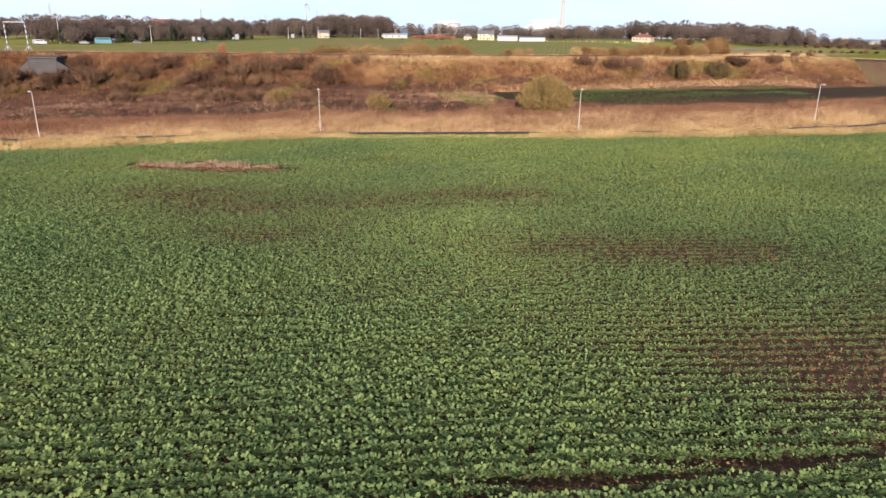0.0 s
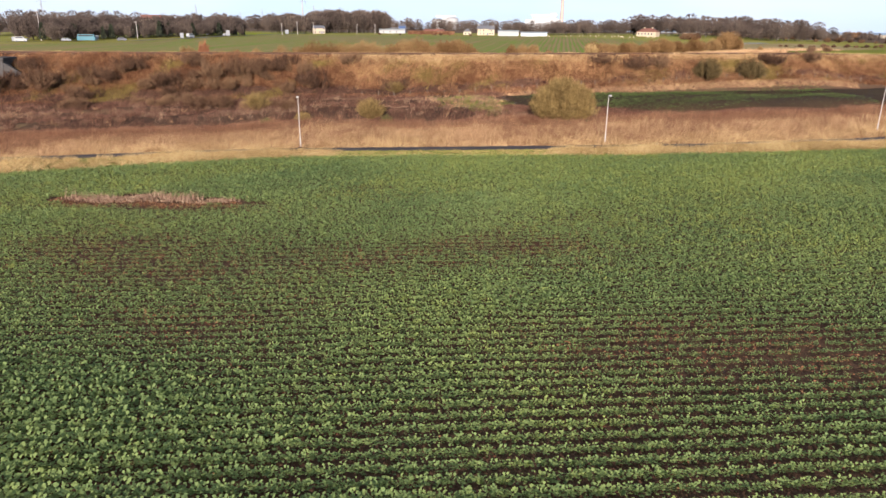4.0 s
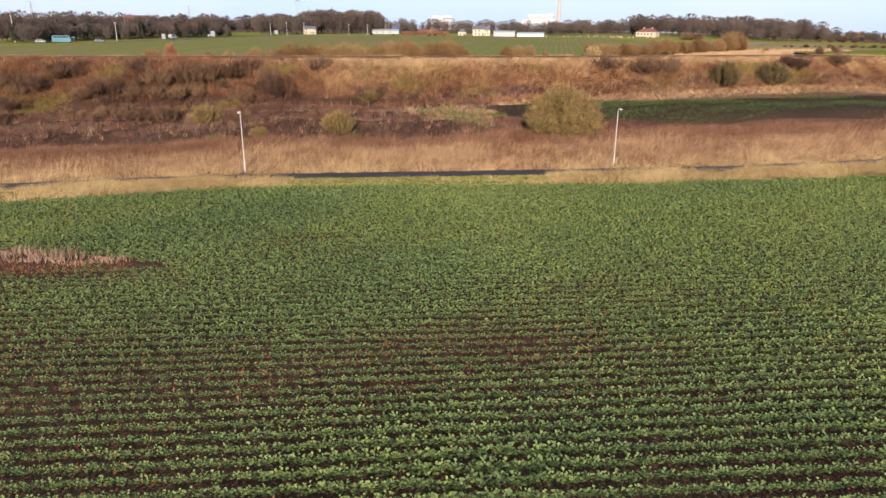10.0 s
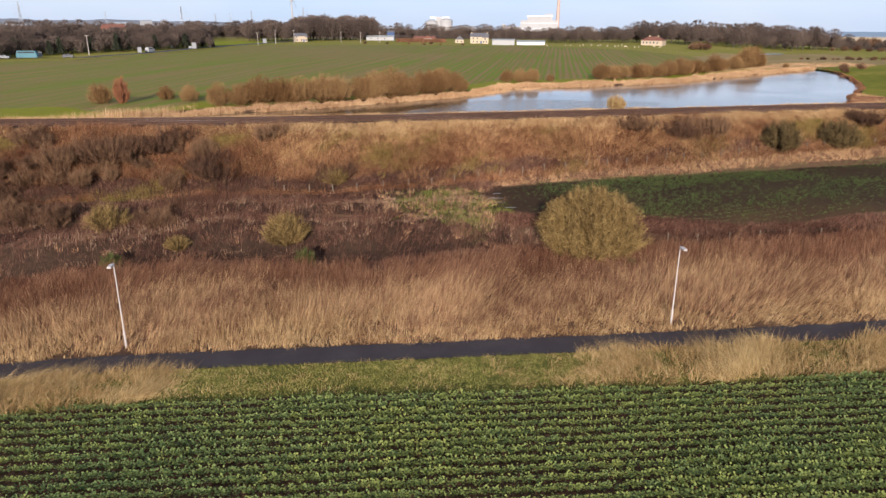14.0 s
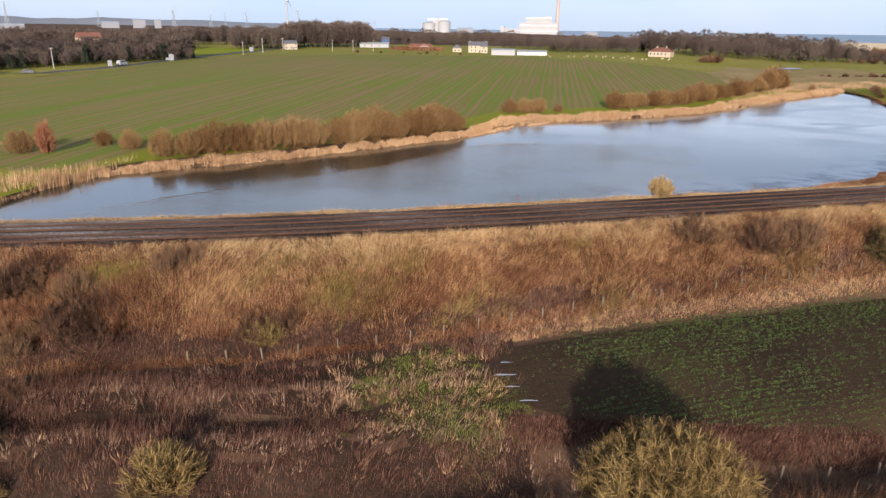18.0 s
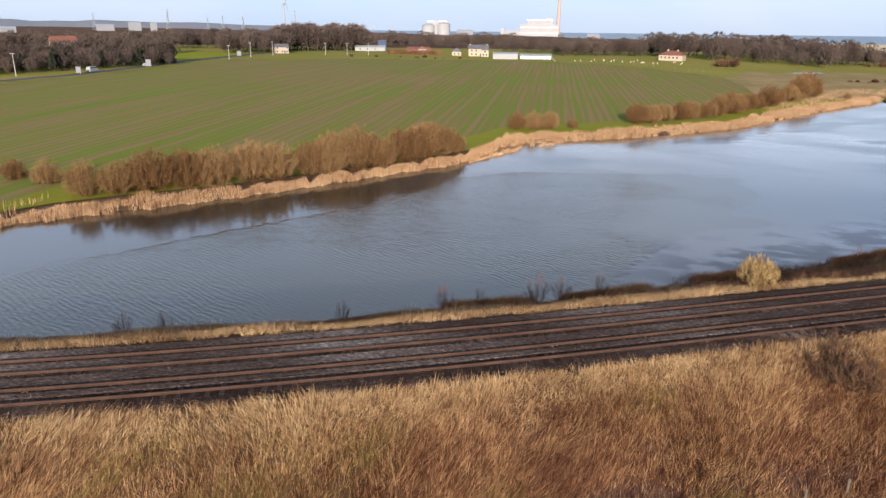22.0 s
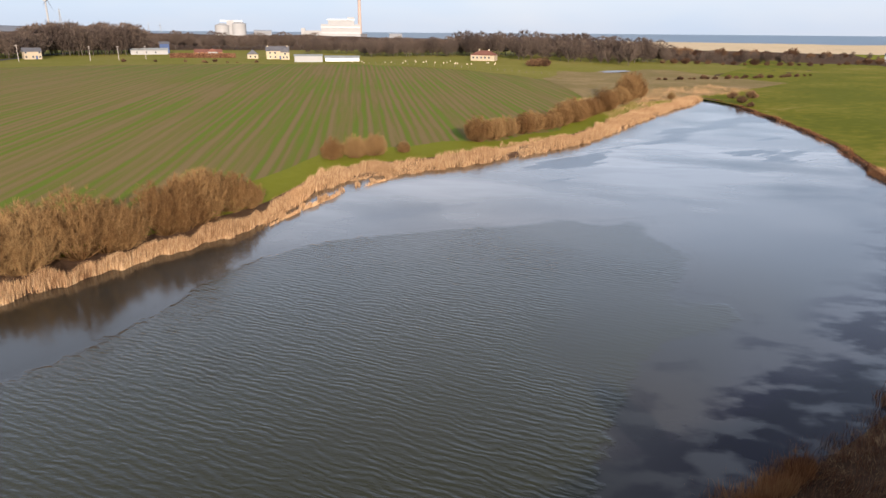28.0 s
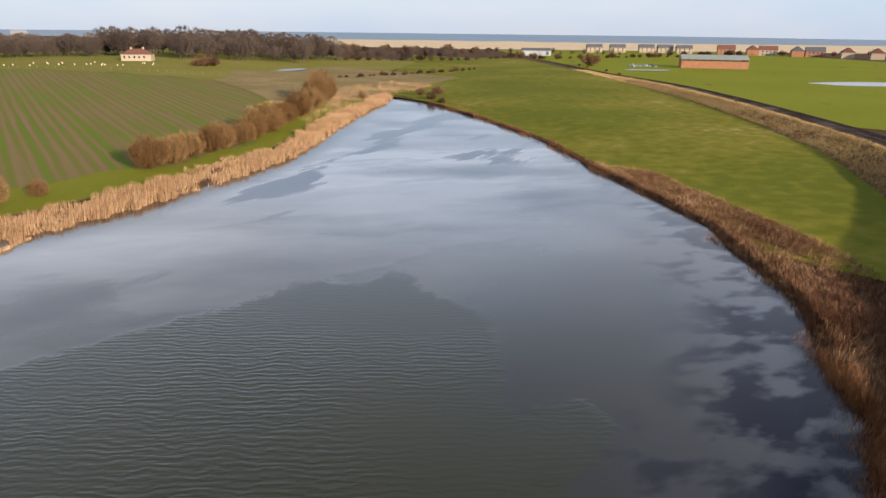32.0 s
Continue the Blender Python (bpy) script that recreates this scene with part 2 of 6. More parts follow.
M["rust_grass"] = material("rusty_bracken", [(0.046, 0.018, 0.01), (0.128, 0.056, 0.028), (0.265, 0.142, 0.071)], 0.95, 0.15, 0.8, island=0.5, sheer=0.1, wide=0.2)
M["holm"] = material("dark_evergreen", [(0.05, 0.036, 0.017), (0.095, 0.067, 0.03), (0.14, 0.1, 0.044)], 0.9, 0.3, 2, island=0.5)
M["willow"] = material("willow_twigs", [(0.105, 0.054, 0.022), (0.182, 0.104, 0.043), (0.268, 0.168, 0.076)], 0.9, 0.2, 2, island=0.5, piece=0.4)
M["red_willow"] = material("red_willow_twigs", [(0.2, 0.085, 0.045), (0.28, 0.125, 0.065)], 0.9, 0.2, 2, island=0.4)
M["olive_twig"] = material("olive_twigs", [(0.08, 0.05, 0.02), (0.168, 0.112, 0.043), (0.27, 0.19, 0.075)], 0.9, 0.3, 2, island=0.6)
M["dark_twig"] = material("dark_shrub_twigs", [(0.05, 0.028, 0.019), (0.108, 0.06, 0.036), (0.18, 0.108, 0.06)], 0.95, 0.3, 2, island=0.5, piece=0.6)
M["bark"] = material("grey_bark", [(0.06, 0.05, 0.04), (0.12, 0.10, 0.08)], 0.95, 1, 8, bump=0.5)
M["red_twig"] = material("reddish_sapling_twigs", [(0.09, 0.035, 0.022), (0.16, 0.068, 0.04)], 0.9, 0.5, 3, island=0.5)
M["tree_twig"] = material("bare_tree_twigs", [(0.052, 0.039, 0.034), (0.09, 0.067, 0.056), (0.148, 0.112, 0.088)], 0.95, 0.05, 1, island=0.4, piece=0.35)
M["needle"] = material("conifer_needles", [(0.025, 0.03, 0.021), (0.052, 0.056, 0.035)], 0.9, 0.2, 2, island=0.5)
M["gorse"] = material("gorse_leaves", [(0.04, 0.052, 0.016), (0.08, 0.088, 0.03)], 0.9, 0.5, 3, island=0.5)
M["lamp_grey"] = material("galvanised_lamp_column", [(0.34, 0.3, 0.28), (0.46, 0.42, 0.39)], 0.55, 2, 12, metal=0.2)
M["post"] = material("weathered_fence_wood", [(0.12, 0.095, 0.07), (0.2, 0.165, 0.125)], 0.9, 2, 14, piece=0.3)
M["white"] = material("white_cladding", [(0.25, 0.25, 0.25), (0.33, 0.33, 0.325)], 0.6, 0.05, 1)
M["pale_grey"] = material("pale_grey_cladding", [(0.17, 0.175, 0.185), (0.23, 0.235, 0.245)], 0.7, 0.05, 1)
M["concrete"] = material("chimney_concrete", [(0.32, 0.235, 0.2), (0.4, 0.31, 0.265)], 0.9, 0.05, 0.6)
M["stone"] = material("sandstone_wall", [(0.3, 0.25, 0.17), (0.45, 0.38, 0.27)], 0.9, 0.5, 4)
M["grey_stone"] = material("grey_ashlar", [(0.04, 0.036, 0.036), (0.08, 0.074, 0.07)], 0.95, 0.6, 4, bump=0.6)
M["cream"] = material("cream_render", [(0.3, 0.24, 0.17), (0.4, 0.33, 0.24)], 0.9, 0.3, 3)
M["brick"] = material("red_brick_wall", [(0.24, 0.11, 0.065), (0.36, 0.18, 0.1)], 0.9, 0.5, 5)
M["red_tile"] = material("red_roof_tiles", [(0.13, 0.055, 0.042), (0.2, 0.095, 0.07)], 0.85, 0.5, 5)
M["slate"] = material("slate_roof", [(0.07, 0.07, 0.08), (0.13, 0.13, 0.14)], 0.7, 0.5, 5)
M["sheet"] = material("pale_roof_sheet", [(0.2, 0.215, 0.212), (0.28, 0.295, 0.29)], 0.6, 0.3, 3)
M["steel"] = material("galvanised_steel", [(0.3, 0.32, 0.34), (0.42, 0.44, 0.46)], 0.5, 0.3, 3, metal=0.4)
M["dark_glass"] = material("window_glass", [(0.02, 0.025, 0.03), (0.04, 0.045, 0.05)], 0.1, 1, 5, spec=0.6)
M["blue"] = material("blue_paint", [(0.045, 0.07, 0.14), (0.065, 0.095, 0.19)], 0.6, 0.3, 3)
M["teal"] = material("teal_paint", [(0.05, 0.12, 0.15), (0.09, 0.18, 0.21)], 0.5, 0.3, 3)
M["sea"] = material("sea_water", [(0.02, 0.05, 0.08), (0.035, 0.075, 0.11)], 0.35, 0.002, 0.02, 0.6, 0.3, spec=0.3)
# Lifted to pale blue-grey: the distance haze is put into this colour.
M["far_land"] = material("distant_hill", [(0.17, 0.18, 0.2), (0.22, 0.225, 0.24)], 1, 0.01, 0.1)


def pond_material():
    """Rippled open water where "frozen" is 0, thin dull ice where it is 1; rime and a painted sky sheen whiten the far
    ice, "thaw" opens dark blots in it, denser where the bank's shade is painted in.
    """
    m = bpy.data.materials.new("pond_surface")
    m.use_nodes = True
    n, l = m.node_tree.nodes, m.node_tree.links
    b = n["Principled BSDF"]
    b.inputs["IOR"].default_value, b.inputs["Specular IOR Level"].default_value = 1.44, 0.5

    def attribute(name):
        a = n.new("ShaderNodeAttribute")
        a.attribute_name = name
        return a.outputs["Fac"]

    def sums(op, x, y):
        k = n.new("ShaderNodeMath")
        k.operation = op
        for i, v in enumerate((x, y)):
            if isinstance(v, (int, float)):
                k.inputs[i].default_value = v
            else:
                l.new(v, k.inputs[i])
        return k.outputs[0]

    def ranged(v, lo, hi):
        r = n.new("ShaderNodeMapRange")
        r.interpolation_type = "SMOOTHSTEP"
        r.inputs["From Min"].default_value, r.inputs["From Max"].default_value = lo, hi
        l.new(v, r.inputs["Value"])
        return r.outputs["Result"]

    def noise(scale, detail, stretch=(1, 1, 1), turn=0.0):
        mp, t = n.new("ShaderNodeMapping"), n.new("ShaderNodeTexNoise")
        mp.inputs["Rotation"].default_value = (0, 0, radians(turn))
        two = n.new("ShaderNodeMapping")
        two.inputs["Scale"].default_value = stretch
        l.new(co.outputs["Object"], mp.inputs["Vector"])
        l.new(mp.outputs["Vector"], two.inputs["Vector"])
        l.new(two.outputs["Vector"], t.inputs["Vector"])
        t.inputs["Scale"].default_value, t.inputs["Detail"].default_value = scale, detail
        return t.outputs["Fac"]

    def mixed(f, x, y):
        k = n.new("ShaderNodeMix")
        k.data_type = "RGBA"
        l.new(f, k.inputs["Factor"])
        for socket, v in (("A", x), ("B", y)):
            if isinstance(v, tuple):
                k.inputs[socket].default_value = (*v, 1)
            else:
                l.new(v, k.inputs[socket])
        return k.outputs["Result"]

    co = n.new("ShaderNodeTexCoord")
    ice = ranged(sums("ADD", attribute("frozen"), sums("MULTIPLY", sums("SUBTRACT", noise(0.8, 4), 0.5), 0.7)), 0.35, 0.62)
    # Rime patches and the grazing sky's sheen, both painted as paler ice.
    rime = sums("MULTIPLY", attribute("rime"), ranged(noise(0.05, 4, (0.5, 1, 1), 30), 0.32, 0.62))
    # Dark thaw blots, denser by the bank, where its shade is painted in.
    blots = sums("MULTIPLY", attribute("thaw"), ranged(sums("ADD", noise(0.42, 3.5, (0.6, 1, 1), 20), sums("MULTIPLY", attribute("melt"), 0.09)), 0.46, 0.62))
    cracks = sums("MULTIPLY", attribute("rime"), ranged(noise(0.08, 5, (0.3, 1, 1), -20), 0.57, 0.61))
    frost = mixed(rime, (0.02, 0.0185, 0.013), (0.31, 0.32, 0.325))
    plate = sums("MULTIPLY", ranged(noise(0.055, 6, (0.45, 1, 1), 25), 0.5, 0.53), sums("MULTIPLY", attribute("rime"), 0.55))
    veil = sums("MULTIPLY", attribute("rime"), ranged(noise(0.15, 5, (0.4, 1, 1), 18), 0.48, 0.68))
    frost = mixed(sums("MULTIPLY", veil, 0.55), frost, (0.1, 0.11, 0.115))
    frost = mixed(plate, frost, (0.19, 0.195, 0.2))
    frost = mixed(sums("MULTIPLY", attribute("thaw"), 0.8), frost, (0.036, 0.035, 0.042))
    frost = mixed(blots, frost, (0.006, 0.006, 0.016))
    frost = mixed(cracks, frost, (0.016, 0.018, 0.022))
    l.new(mixed(ice, (0.022, 0.022, 0.009), frost), b.inputs["Base Color"])
    l.new(sums("ADD", sums("MULTIPLY", sums("SUBTRACT", 1.0, ice), 0.05), 0.11), b.inputs["Roughness"])
    l.new(sums("SUBTRACT", 0.5, sums("MULTIPLY", blots, 0.38)), b.inputs["Specular IOR Level"])
    height = sums("ADD", noise(2.9, 2.5, (0.22, 1, 1), 41), sums("MULTIPLY", noise(5.4, 2, (0.3, 1, 1), 37), 0.4))
    crest_, bend = n.new("ShaderNodeTexWave"), n.new("ShaderNodeMapping")
    bend.inputs["Rotation"].default_value = (0, 0, radians(41))
    l.new(co.outputs["Object"], bend.inputs["Vector"])
    l.new(bend.outputs["Vector"], crest_.inputs["Vector"])
    crest_.bands_direction = "Y"
    for key, value in (("Scale", 0.55), ("Distortion", 11.0), ("Detail", 2.5), ("Detail Scale", 0.6), ("Detail Roughness", 0.6)):
        crest_.inputs[key].default_value = value
    height = sums("ADD", height, sums("MULTIPLY", crest_.outputs["Fac"], 0.32))
    calm = sums("ADD", ranged(noise(0.035, 2), 0.36, 0.58), 0.22)
    wet = sums("SUBTRACT", 1.0, sums("MULTIPLY", ice, 0.985))
    bn = n.new("ShaderNodeBump")
    bn.inputs["Strength"].default_value, bn.inputs["Distance"].default_value = 0.8, 0.045
    l.new(sums("MULTIPLY", sums("MULTIPLY", height, calm), wet), bn.inputs["Height"])
    l.new(bn.outputs["Normal"], b.inputs["Normal"])
    return m


M["pond"] = pond_material()


# ---- mesh helpers ----
def mesh_of(name, verts, faces, mat, parent=None, smooth=False):
    me = bpy.data.meshes.new(name)
    if isinstance(faces, np.ndarray):
        k = faces.shape[1]
        me.vertices.add(len(verts))
        me.vertices.foreach_set("co", np.asarray(verts, np.float32).ravel())
        me.loops.add(faces.size)
        me.loops.foreach_set("vertex_index", faces.astype(np.int32).ravel())
        me.polygons.add(len(faces))
        me.polygons.foreach_set("loop_start", np.arange(0, faces.size, k, dtype=np.int32))
        me.update(calc_edges=True)
    else:
        me.from_pydata([tuple(v) for v in verts], [], faces)
        me.update()
    if smooth:
        me.shade_smooth()
    me.materials.append(M[mat])
    ob = new(name, me)
    if parent:
        ob.parent = parent
    return ob


def part(name, bm, mat, parent=None, label=""):
    me = bpy.data.meshes.new(name)
    bm.normal_update()
    bm.to_mesh(me)
    bm.free()
    me.materials.append(M[mat])
    ob = new(name, me)
    if parent:
        ob.parent = parent
    return tagged(ob, label)


def empty(name, m, label, category, group="", kind=""):
    ob = new(name)
    ob.matrix_basis = m
    return tagged(ob, label, category, group, kind)


def box(bm, x0, x1, y0, y1, z0, z1, bevel=0.0):
    r = bmesh.ops.create_cube(bm, size=1)
    bmesh.ops.scale(bm, vec=(x1 - x0, y1 - y0, z1 - z0), verts=r["verts"])
    bmesh.ops.translate(bm, vec=((x0 + x1) / 2, (y0 + y1) / 2, (z0 + z1) / 2), verts=r["verts"])
    if bevel:
        edges = list({e for v in r["verts"] for e in v.link_edges})
        bmesh.ops.bevel(bm, geom=edges, offset=bevel, segments=1, affect="EDGES")
    return bm


def boxed(*a, **k):
    return box(bmesh.new(), *a, **k)


def cone(bm, r0, r1, z0, z1, n=10, x=0.0, y=0.0):
    r = bmesh.ops.create_cone(bm, cap_ends=True, segments=n, radius1=r0, radius2=r1, depth=z1 - z0)
    bmesh.ops.translate(bm, vec=(x, y, (z0 + z1) / 2), verts=r["verts"])
    return bm


# ---- the lie of the land ----
def curve(points, step=2.0, soft=9):
    """A softened line y(x) through the given places."""
    p = np.array(points, float)
    x = np.arange(p[0, 0], p[-1, 0], step)
    y = np.interp(x, p[:, 0], p[:, 1])
    k = np.hanning(2 * soft + 3)[1:-1]
    k /= k.sum()
    y = np.convolve(np.pad(y, soft, mode="reflect", reflect_type="odd"), k, "valid")
    return lambda q: np.interp(q, x, y)


RAIL = curve([(-900, 20), (-400, 80), (-120, 118.5), (-50, 127.2), (-15, 132.3), (8, 137.4), (30, 143.3), (69, 154), (110, 170.9),
              (140, 188.1), (165, 207), (190, 230), (215, 255), (255, 298), (285, 332), (330, 387), (420, 502), (900, 1102)], 2.0, 8)
SHORE_S = curve([(-56, 150), (-45, 144.5), (-25, 146.8), (-15, 148.8), (-10, 150.2), (-2, 152), (6.4, 154.5), (15, 156.8), (20, 159.4), (27.6, 163.4),
                 (36.6, 166.6), (46, 170), (57, 174.2), (63.5, 179), (74, 185), (82.7, 194.1), (90.7, 201.5), (98.4, 213.5),
                 (107.8, 229.5), (126.5, 258), (140, 286), (155, 323), (162, 349)], 0.5, 4)
SHORE_N = curve([(-56, 152), (-55, 169), (-50.6, 178.5), (-45, 182), (-37, 186.9), (-24.2, 195.8), (-14.1, 204), (-4.5, 212.5), (6, 221), (11, 229),
                 (14, 237.5), (20, 244.5), (25, 248), (31, 248.5), (46, 254.5), (60.4, 262), (75, 271), (88, 282.5), (100.5, 295), (131.8, 324), (145.5, 334), (155, 344), (162, 351)], 0.5, 4)
PATH_MID = curve([(-300, 20), (-110, 58), (-60, 74.5), (-40, 80), (-22, 85.1), (3, 88), (18, 89.8), (32, 91.5), (60, 97), (120, 112), (400, 180)], 2, 5)
FIELD_EDGE = curve([(-300, 5), (-110, 46), (-60, 63), (-35, 73.5), (-20, 80.2), (-6, 82), (9.5, 83), (28, 85), (64, 92.5), (120, 106), (400, 170)], 2, 4)
FENCE = curve([(-300, 70), (-60, 112), (-30, 117), (-10.9, 119.9), (-5.4, 120.8), (2.5, 123.6), (7.7, 125), (12.9, 127), (20.8, 129.5), (28.3, 131.6), (36.3, 134.3), (46.8, 137.5), (56, 140.3),
               (110, 156), (165, 188)], 2, 3)
WATER = 1.47
COAST = 2150.0


def smooth(a, b, v):
    t = np.clip((v - a) / (b - a), 0, 1)
    return t * t * (3 - 2 * t)


def crest(x):
    return 7.2 - 2.4 * smooth(60, 170, x) - 2.0 * smooth(230, 330, x)


def bumps(x, y):
    return (np.sin(x * 0.31 + 1.3 * np.sin(y * 0.17)) + np.sin(y * 0.37 + 1.1 * np.sin(x * 0.23 + 2)) + np.sin(0.71 * x - 0.53 * y)) / 3


def ground(x, y):
    x, y = np.asarray(x, float), np.asarray(y, float)
    xr = np.clip(x, -880, 880)
    slope = (RAIL(xr + 2) - RAIL(xr - 2)) / 4
    d = (y - RAIL(xr)) / np.sqrt(1 + slope**2)
    south = -2.0 + 0.3 * smooth(20, 80, y) + 2.9 * smooth(88, 124, y) * smooth(-2000, 0, y)
    right = smooth(60, 150, x)
    south = south * (1 - right) + right * np.maximum(south, 1.2 + 0.8 * right)
    inside = (x > -56) & (x < 162)
    sn = np.where(inside, SHORE_N(np.clip(x, -56, 161.9)), np.where(x <= -56, 150 - 0.6 * (x + 56), 349 + 0.9 * (x - 162)))
    ss = np.where(inside, SHORE_S(np.clip(x, -56, 161.9)), sn)
    north = WATER + 0.35 + 0.0155 * np.clip(y - sn, 0, 230) * np.maximum(smooth(150, 110, x), smooth(80, 190, y - sn) * smooth(330, 210, x)) + 1.2 * smooth(0, 60, ss - y) * right + 1.0 * smooth(0, 120, y - sn) * right
    wet = np.minimum(y - ss, sn - y)
    north = np.where(inside & (wet > -1.5), np.maximum(WATER + 0.35 - 0.4 * (wet + 1.5), WATER - 1.2), north)
    base = np.where(d < 0, south, north)
    top = crest(x)
    bank = np.where(d < 0, top - (-d - 4.0) * 0.70, top - (d - 4.6) * (0.42 - 0.18 * smooth(90, 150, x)))
    z = np.where(np.abs(d) < 30, np.maximum(base, np.minimum(bank, top)), base)
    z = z + 0.10 * bumps(x, y) * smooth(2.5, 6, np.abs(d)) * smooth(86, 95, y)
    mid_ = y - PATH_MID(np.clip(x, -290, 390)) - 19.3 - 0.8 * np.sin(x * 0.23)
    west = smooth(3, -5, x)
    hollow = -1.5 * np.exp(-(mid_ / 2.9) ** 2) * (1 - np.exp(-(((x - 15.4) / 6.5) ** 2) - ((y - 104.6) / 5.5) ** 2)) + west * (0.4 * np.exp(-((mid_ - 5.2) / 1.1) ** 2) - 0.55 * np.exp(-((mid_ - 7.6) / 1.3) ** 2) + 0.35 * np.exp(-((mid_ - 10.2) / 1.1) ** 2))
    z = z + hollow * smooth(95, 70, np.abs(x))
    far = smooth(COAST - 120, COAST + 180, y + x * 0.906)
    return z * (1 - far) + far * -9.0


def between(name, us, low, high, nv, mat, lift, label, category, kind="structure", z=None):
    """A strip over the land from line low(u) to line high(u), each giving (x, y)."""
    a, b = np.array([low(u) for u in us]), np.array([high(u) for u in us])
    t = np.linspace(0, 1, nv)[None, :, None]
    p = a[:, None] * (1 - t) + b[:, None] * t
    zz = ground(p[..., 0], p[..., 1]) + lift if z is None else np.full(p.shape[:2], z)
    v = np.dstack([p, zz]).reshape(-1, 3)
    i = np.arange((len(us) - 1) * nv).reshape(-1, nv)[:, :-1].ravel()
    f = np.stack([i, i + nv, i + nv + 1, i + 1], 1)
    ob = mesh_of(name, v, f, mat, smooth=True)
    return tagged(ob, label, category, kind=kind)


def spread(start, stop, dense_to, step, grow=1.18):
    v, s = [dense_to[1]], step
    while v[-1] < stop:
        s *= grow
        v.append(v[-1] + s)
    w, s = [dense_to[0]], step
    while w[-1] > start:
        s *= grow
        w.append(w[-1] - s)
    return np.array(w[::-1] + list(np.arange(dense_to[0] + step, dense_to[1] - step / 2, step)) + v)


gx, gy = spread(-4000, 4800, (-100, 330), 1.4), spread(-900, 4800, (-12, 380), 1.4)
GX, GY = np.meshgrid(gx, gy, indexing="ij")
gi = np.arange((len(gx) - 1) * len(gy)).reshape(-1, len(gy))[:, :-1].ravel()
land = mesh_of("ground", np.dstack([GX, GY, ground(GX, GY)]).reshape(-1, 3),
               np.stack([gi, gi + len(gy), gi + len(gy) + 1, gi + 1], 1), "ground", smooth=True)
tagged(land, "rough brown winter grassland with tufts and moss", "ground", kind="structure")

U = np.arange(-110, 121, 1.5)
between("crop_field", U, lambda u: (u, -30), lambda u: (u, FIELD_EDGE(u)), 60, "soil", 0.05, "brown tilled soil under a leafy green crop", "field")
between("footpath", U, lambda u: (u, PATH_MID(u) - 1.15), lambda u: (u, PATH_MID(u) + 1.15), 5, "tarmac", 0.08, "narrow dark tarmac footpath beside the field", "path")
between("verge", U, lambda u: (u, FIELD_EDGE(u)), lambda u: (u, PATH_MID(u) - 1.2), 5, "verge", 0.06, "mossy green grass verge between crop and path", "verge")

# Dark strip standing in for the shade between the scrub's stems.
between("scrub_floor", np.arange(-90, 9.1, 1.5), lambda u: (u, PATH_MID(u) + 5.0 + math.sin(u * 0.5) + 0.6 * math.sin(u * 1.7)), lambda u: (u, FENCE(u) + 3), 20, "floor_shade", 0.03, "rough scrub floor, coloured dark for the shade under the weeds", "ground")


def corner_field(u):
    return (u, np.interp(u, [8, 12, 24, 38, 110], [115.5, 113.6, 112.8, 114.3, 130]))


between("corner_field", np.arange(8, 110, 1.5), corner_field, lambda u: (u, max(FENCE(u) - 3.0, corner_field(u)[1] + 0.2)), 24, "corner_crop", 0.07,
        "small green field with muddy dark corner", "field")

V = np.arange(-360, 151, 4.0)


def far_low(u):
    s = SHORE_N(np.clip(u, -56, 150)) if u > -56 else 152 - 0.45 * (u + 56)
    return (u, s + 8)


def far_high(u):
    return (u, np.interp(u, [-360, -152, -143, -130, -118, -63, 0, 60, 100, 125, 150], [235, 335, 365, 420, 500, 525, 530, 520, 480, 440, 372]))


between("far_field", V, far_low, far_high, 90, "winter_crop", 0.15, "wide green and brown field of young cereal in straight rows", "field")
between("headland", V, far_low, lambda u: (u, far_low(u)[1] + 11 + 5 * math.sin(u * 0.07) + 2 * math.sin(u * 0.31) + 26 * float(smooth(70, 130, u))), 6, "young_cereal", 0.19, "bright green headland of young cereal along the shore", "field")
between("paddock", np.arange(-340, 330, 6.0), lambda u: (u, far_high(u)[1] + 0.5 if u < 150 else 372 + 0.9 * (u - 150)), lambda u: (u, max(760.0, far_high(min(u, 150))[1] + 60)), 50, "paddock", 0.16,
        "rough green paddocks beyond the field", "field")
between("marsh", np.arange(104, 245, 3.0), lambda u: (u, np.interp(u, [104, 125, 161, 245], [318, 336, 354, 402])), lambda u: (u, np.interp(u, [104, 120, 135, 160, 245], [322, 372, 430, 470, 500]) + 4 * math.sin(u * 0.2)), 40, "marsh", 0.24,
        "tan rough marsh grass at the end of the pond", "marsh")
W = np.arange(84, 420, 4.0)
between("meadow", W, lambda u: (u, RAIL(u) + 12 * math.sqrt(1 + 0.6)), lambda u: (u, SHORE_S(u) - 3.5 if u < 160 else 360 + 1.1 * (u - 160)), 50, "meadow", 0.12,
        "green pasture with straw-coloured patches", "meadow")
between("east_field", np.arange(200, 900, 10.0), lambda u: (u, RAIL(u) - 480), lambda u: (u, RAIL(u) - 12), 50, "bright_pasture", 0.12, "bright green pasture beyond the railway", "field")
between("sea", np.arange(-4000, 4900, 100.0), lambda u: (u, min(COAST - 200 - 0.906 * u, 4800)), lambda u: (u, 4850), 30, "sea", 0, "calm blue sea reaching the horizon", "sea", z=-5.0)


# ---- railway ----
def rail_frame(x):
    s = (RAIL(x + 1) - RAIL(x - 1)) / 2
    c = 1 / math.sqrt(1 + s * s)
    return np.array([x, RAIL(x)]), np.array([c, s * c]), np.array([-s * c, c])


def along(offset, xs):
    return np.array([rail_frame(x)[0] + offset * rail_frame(x)[2] for x in xs])


RX = np.concatenate([np.arange(-160, 300, 2.0), np.arange(300, 420, 6.0)])


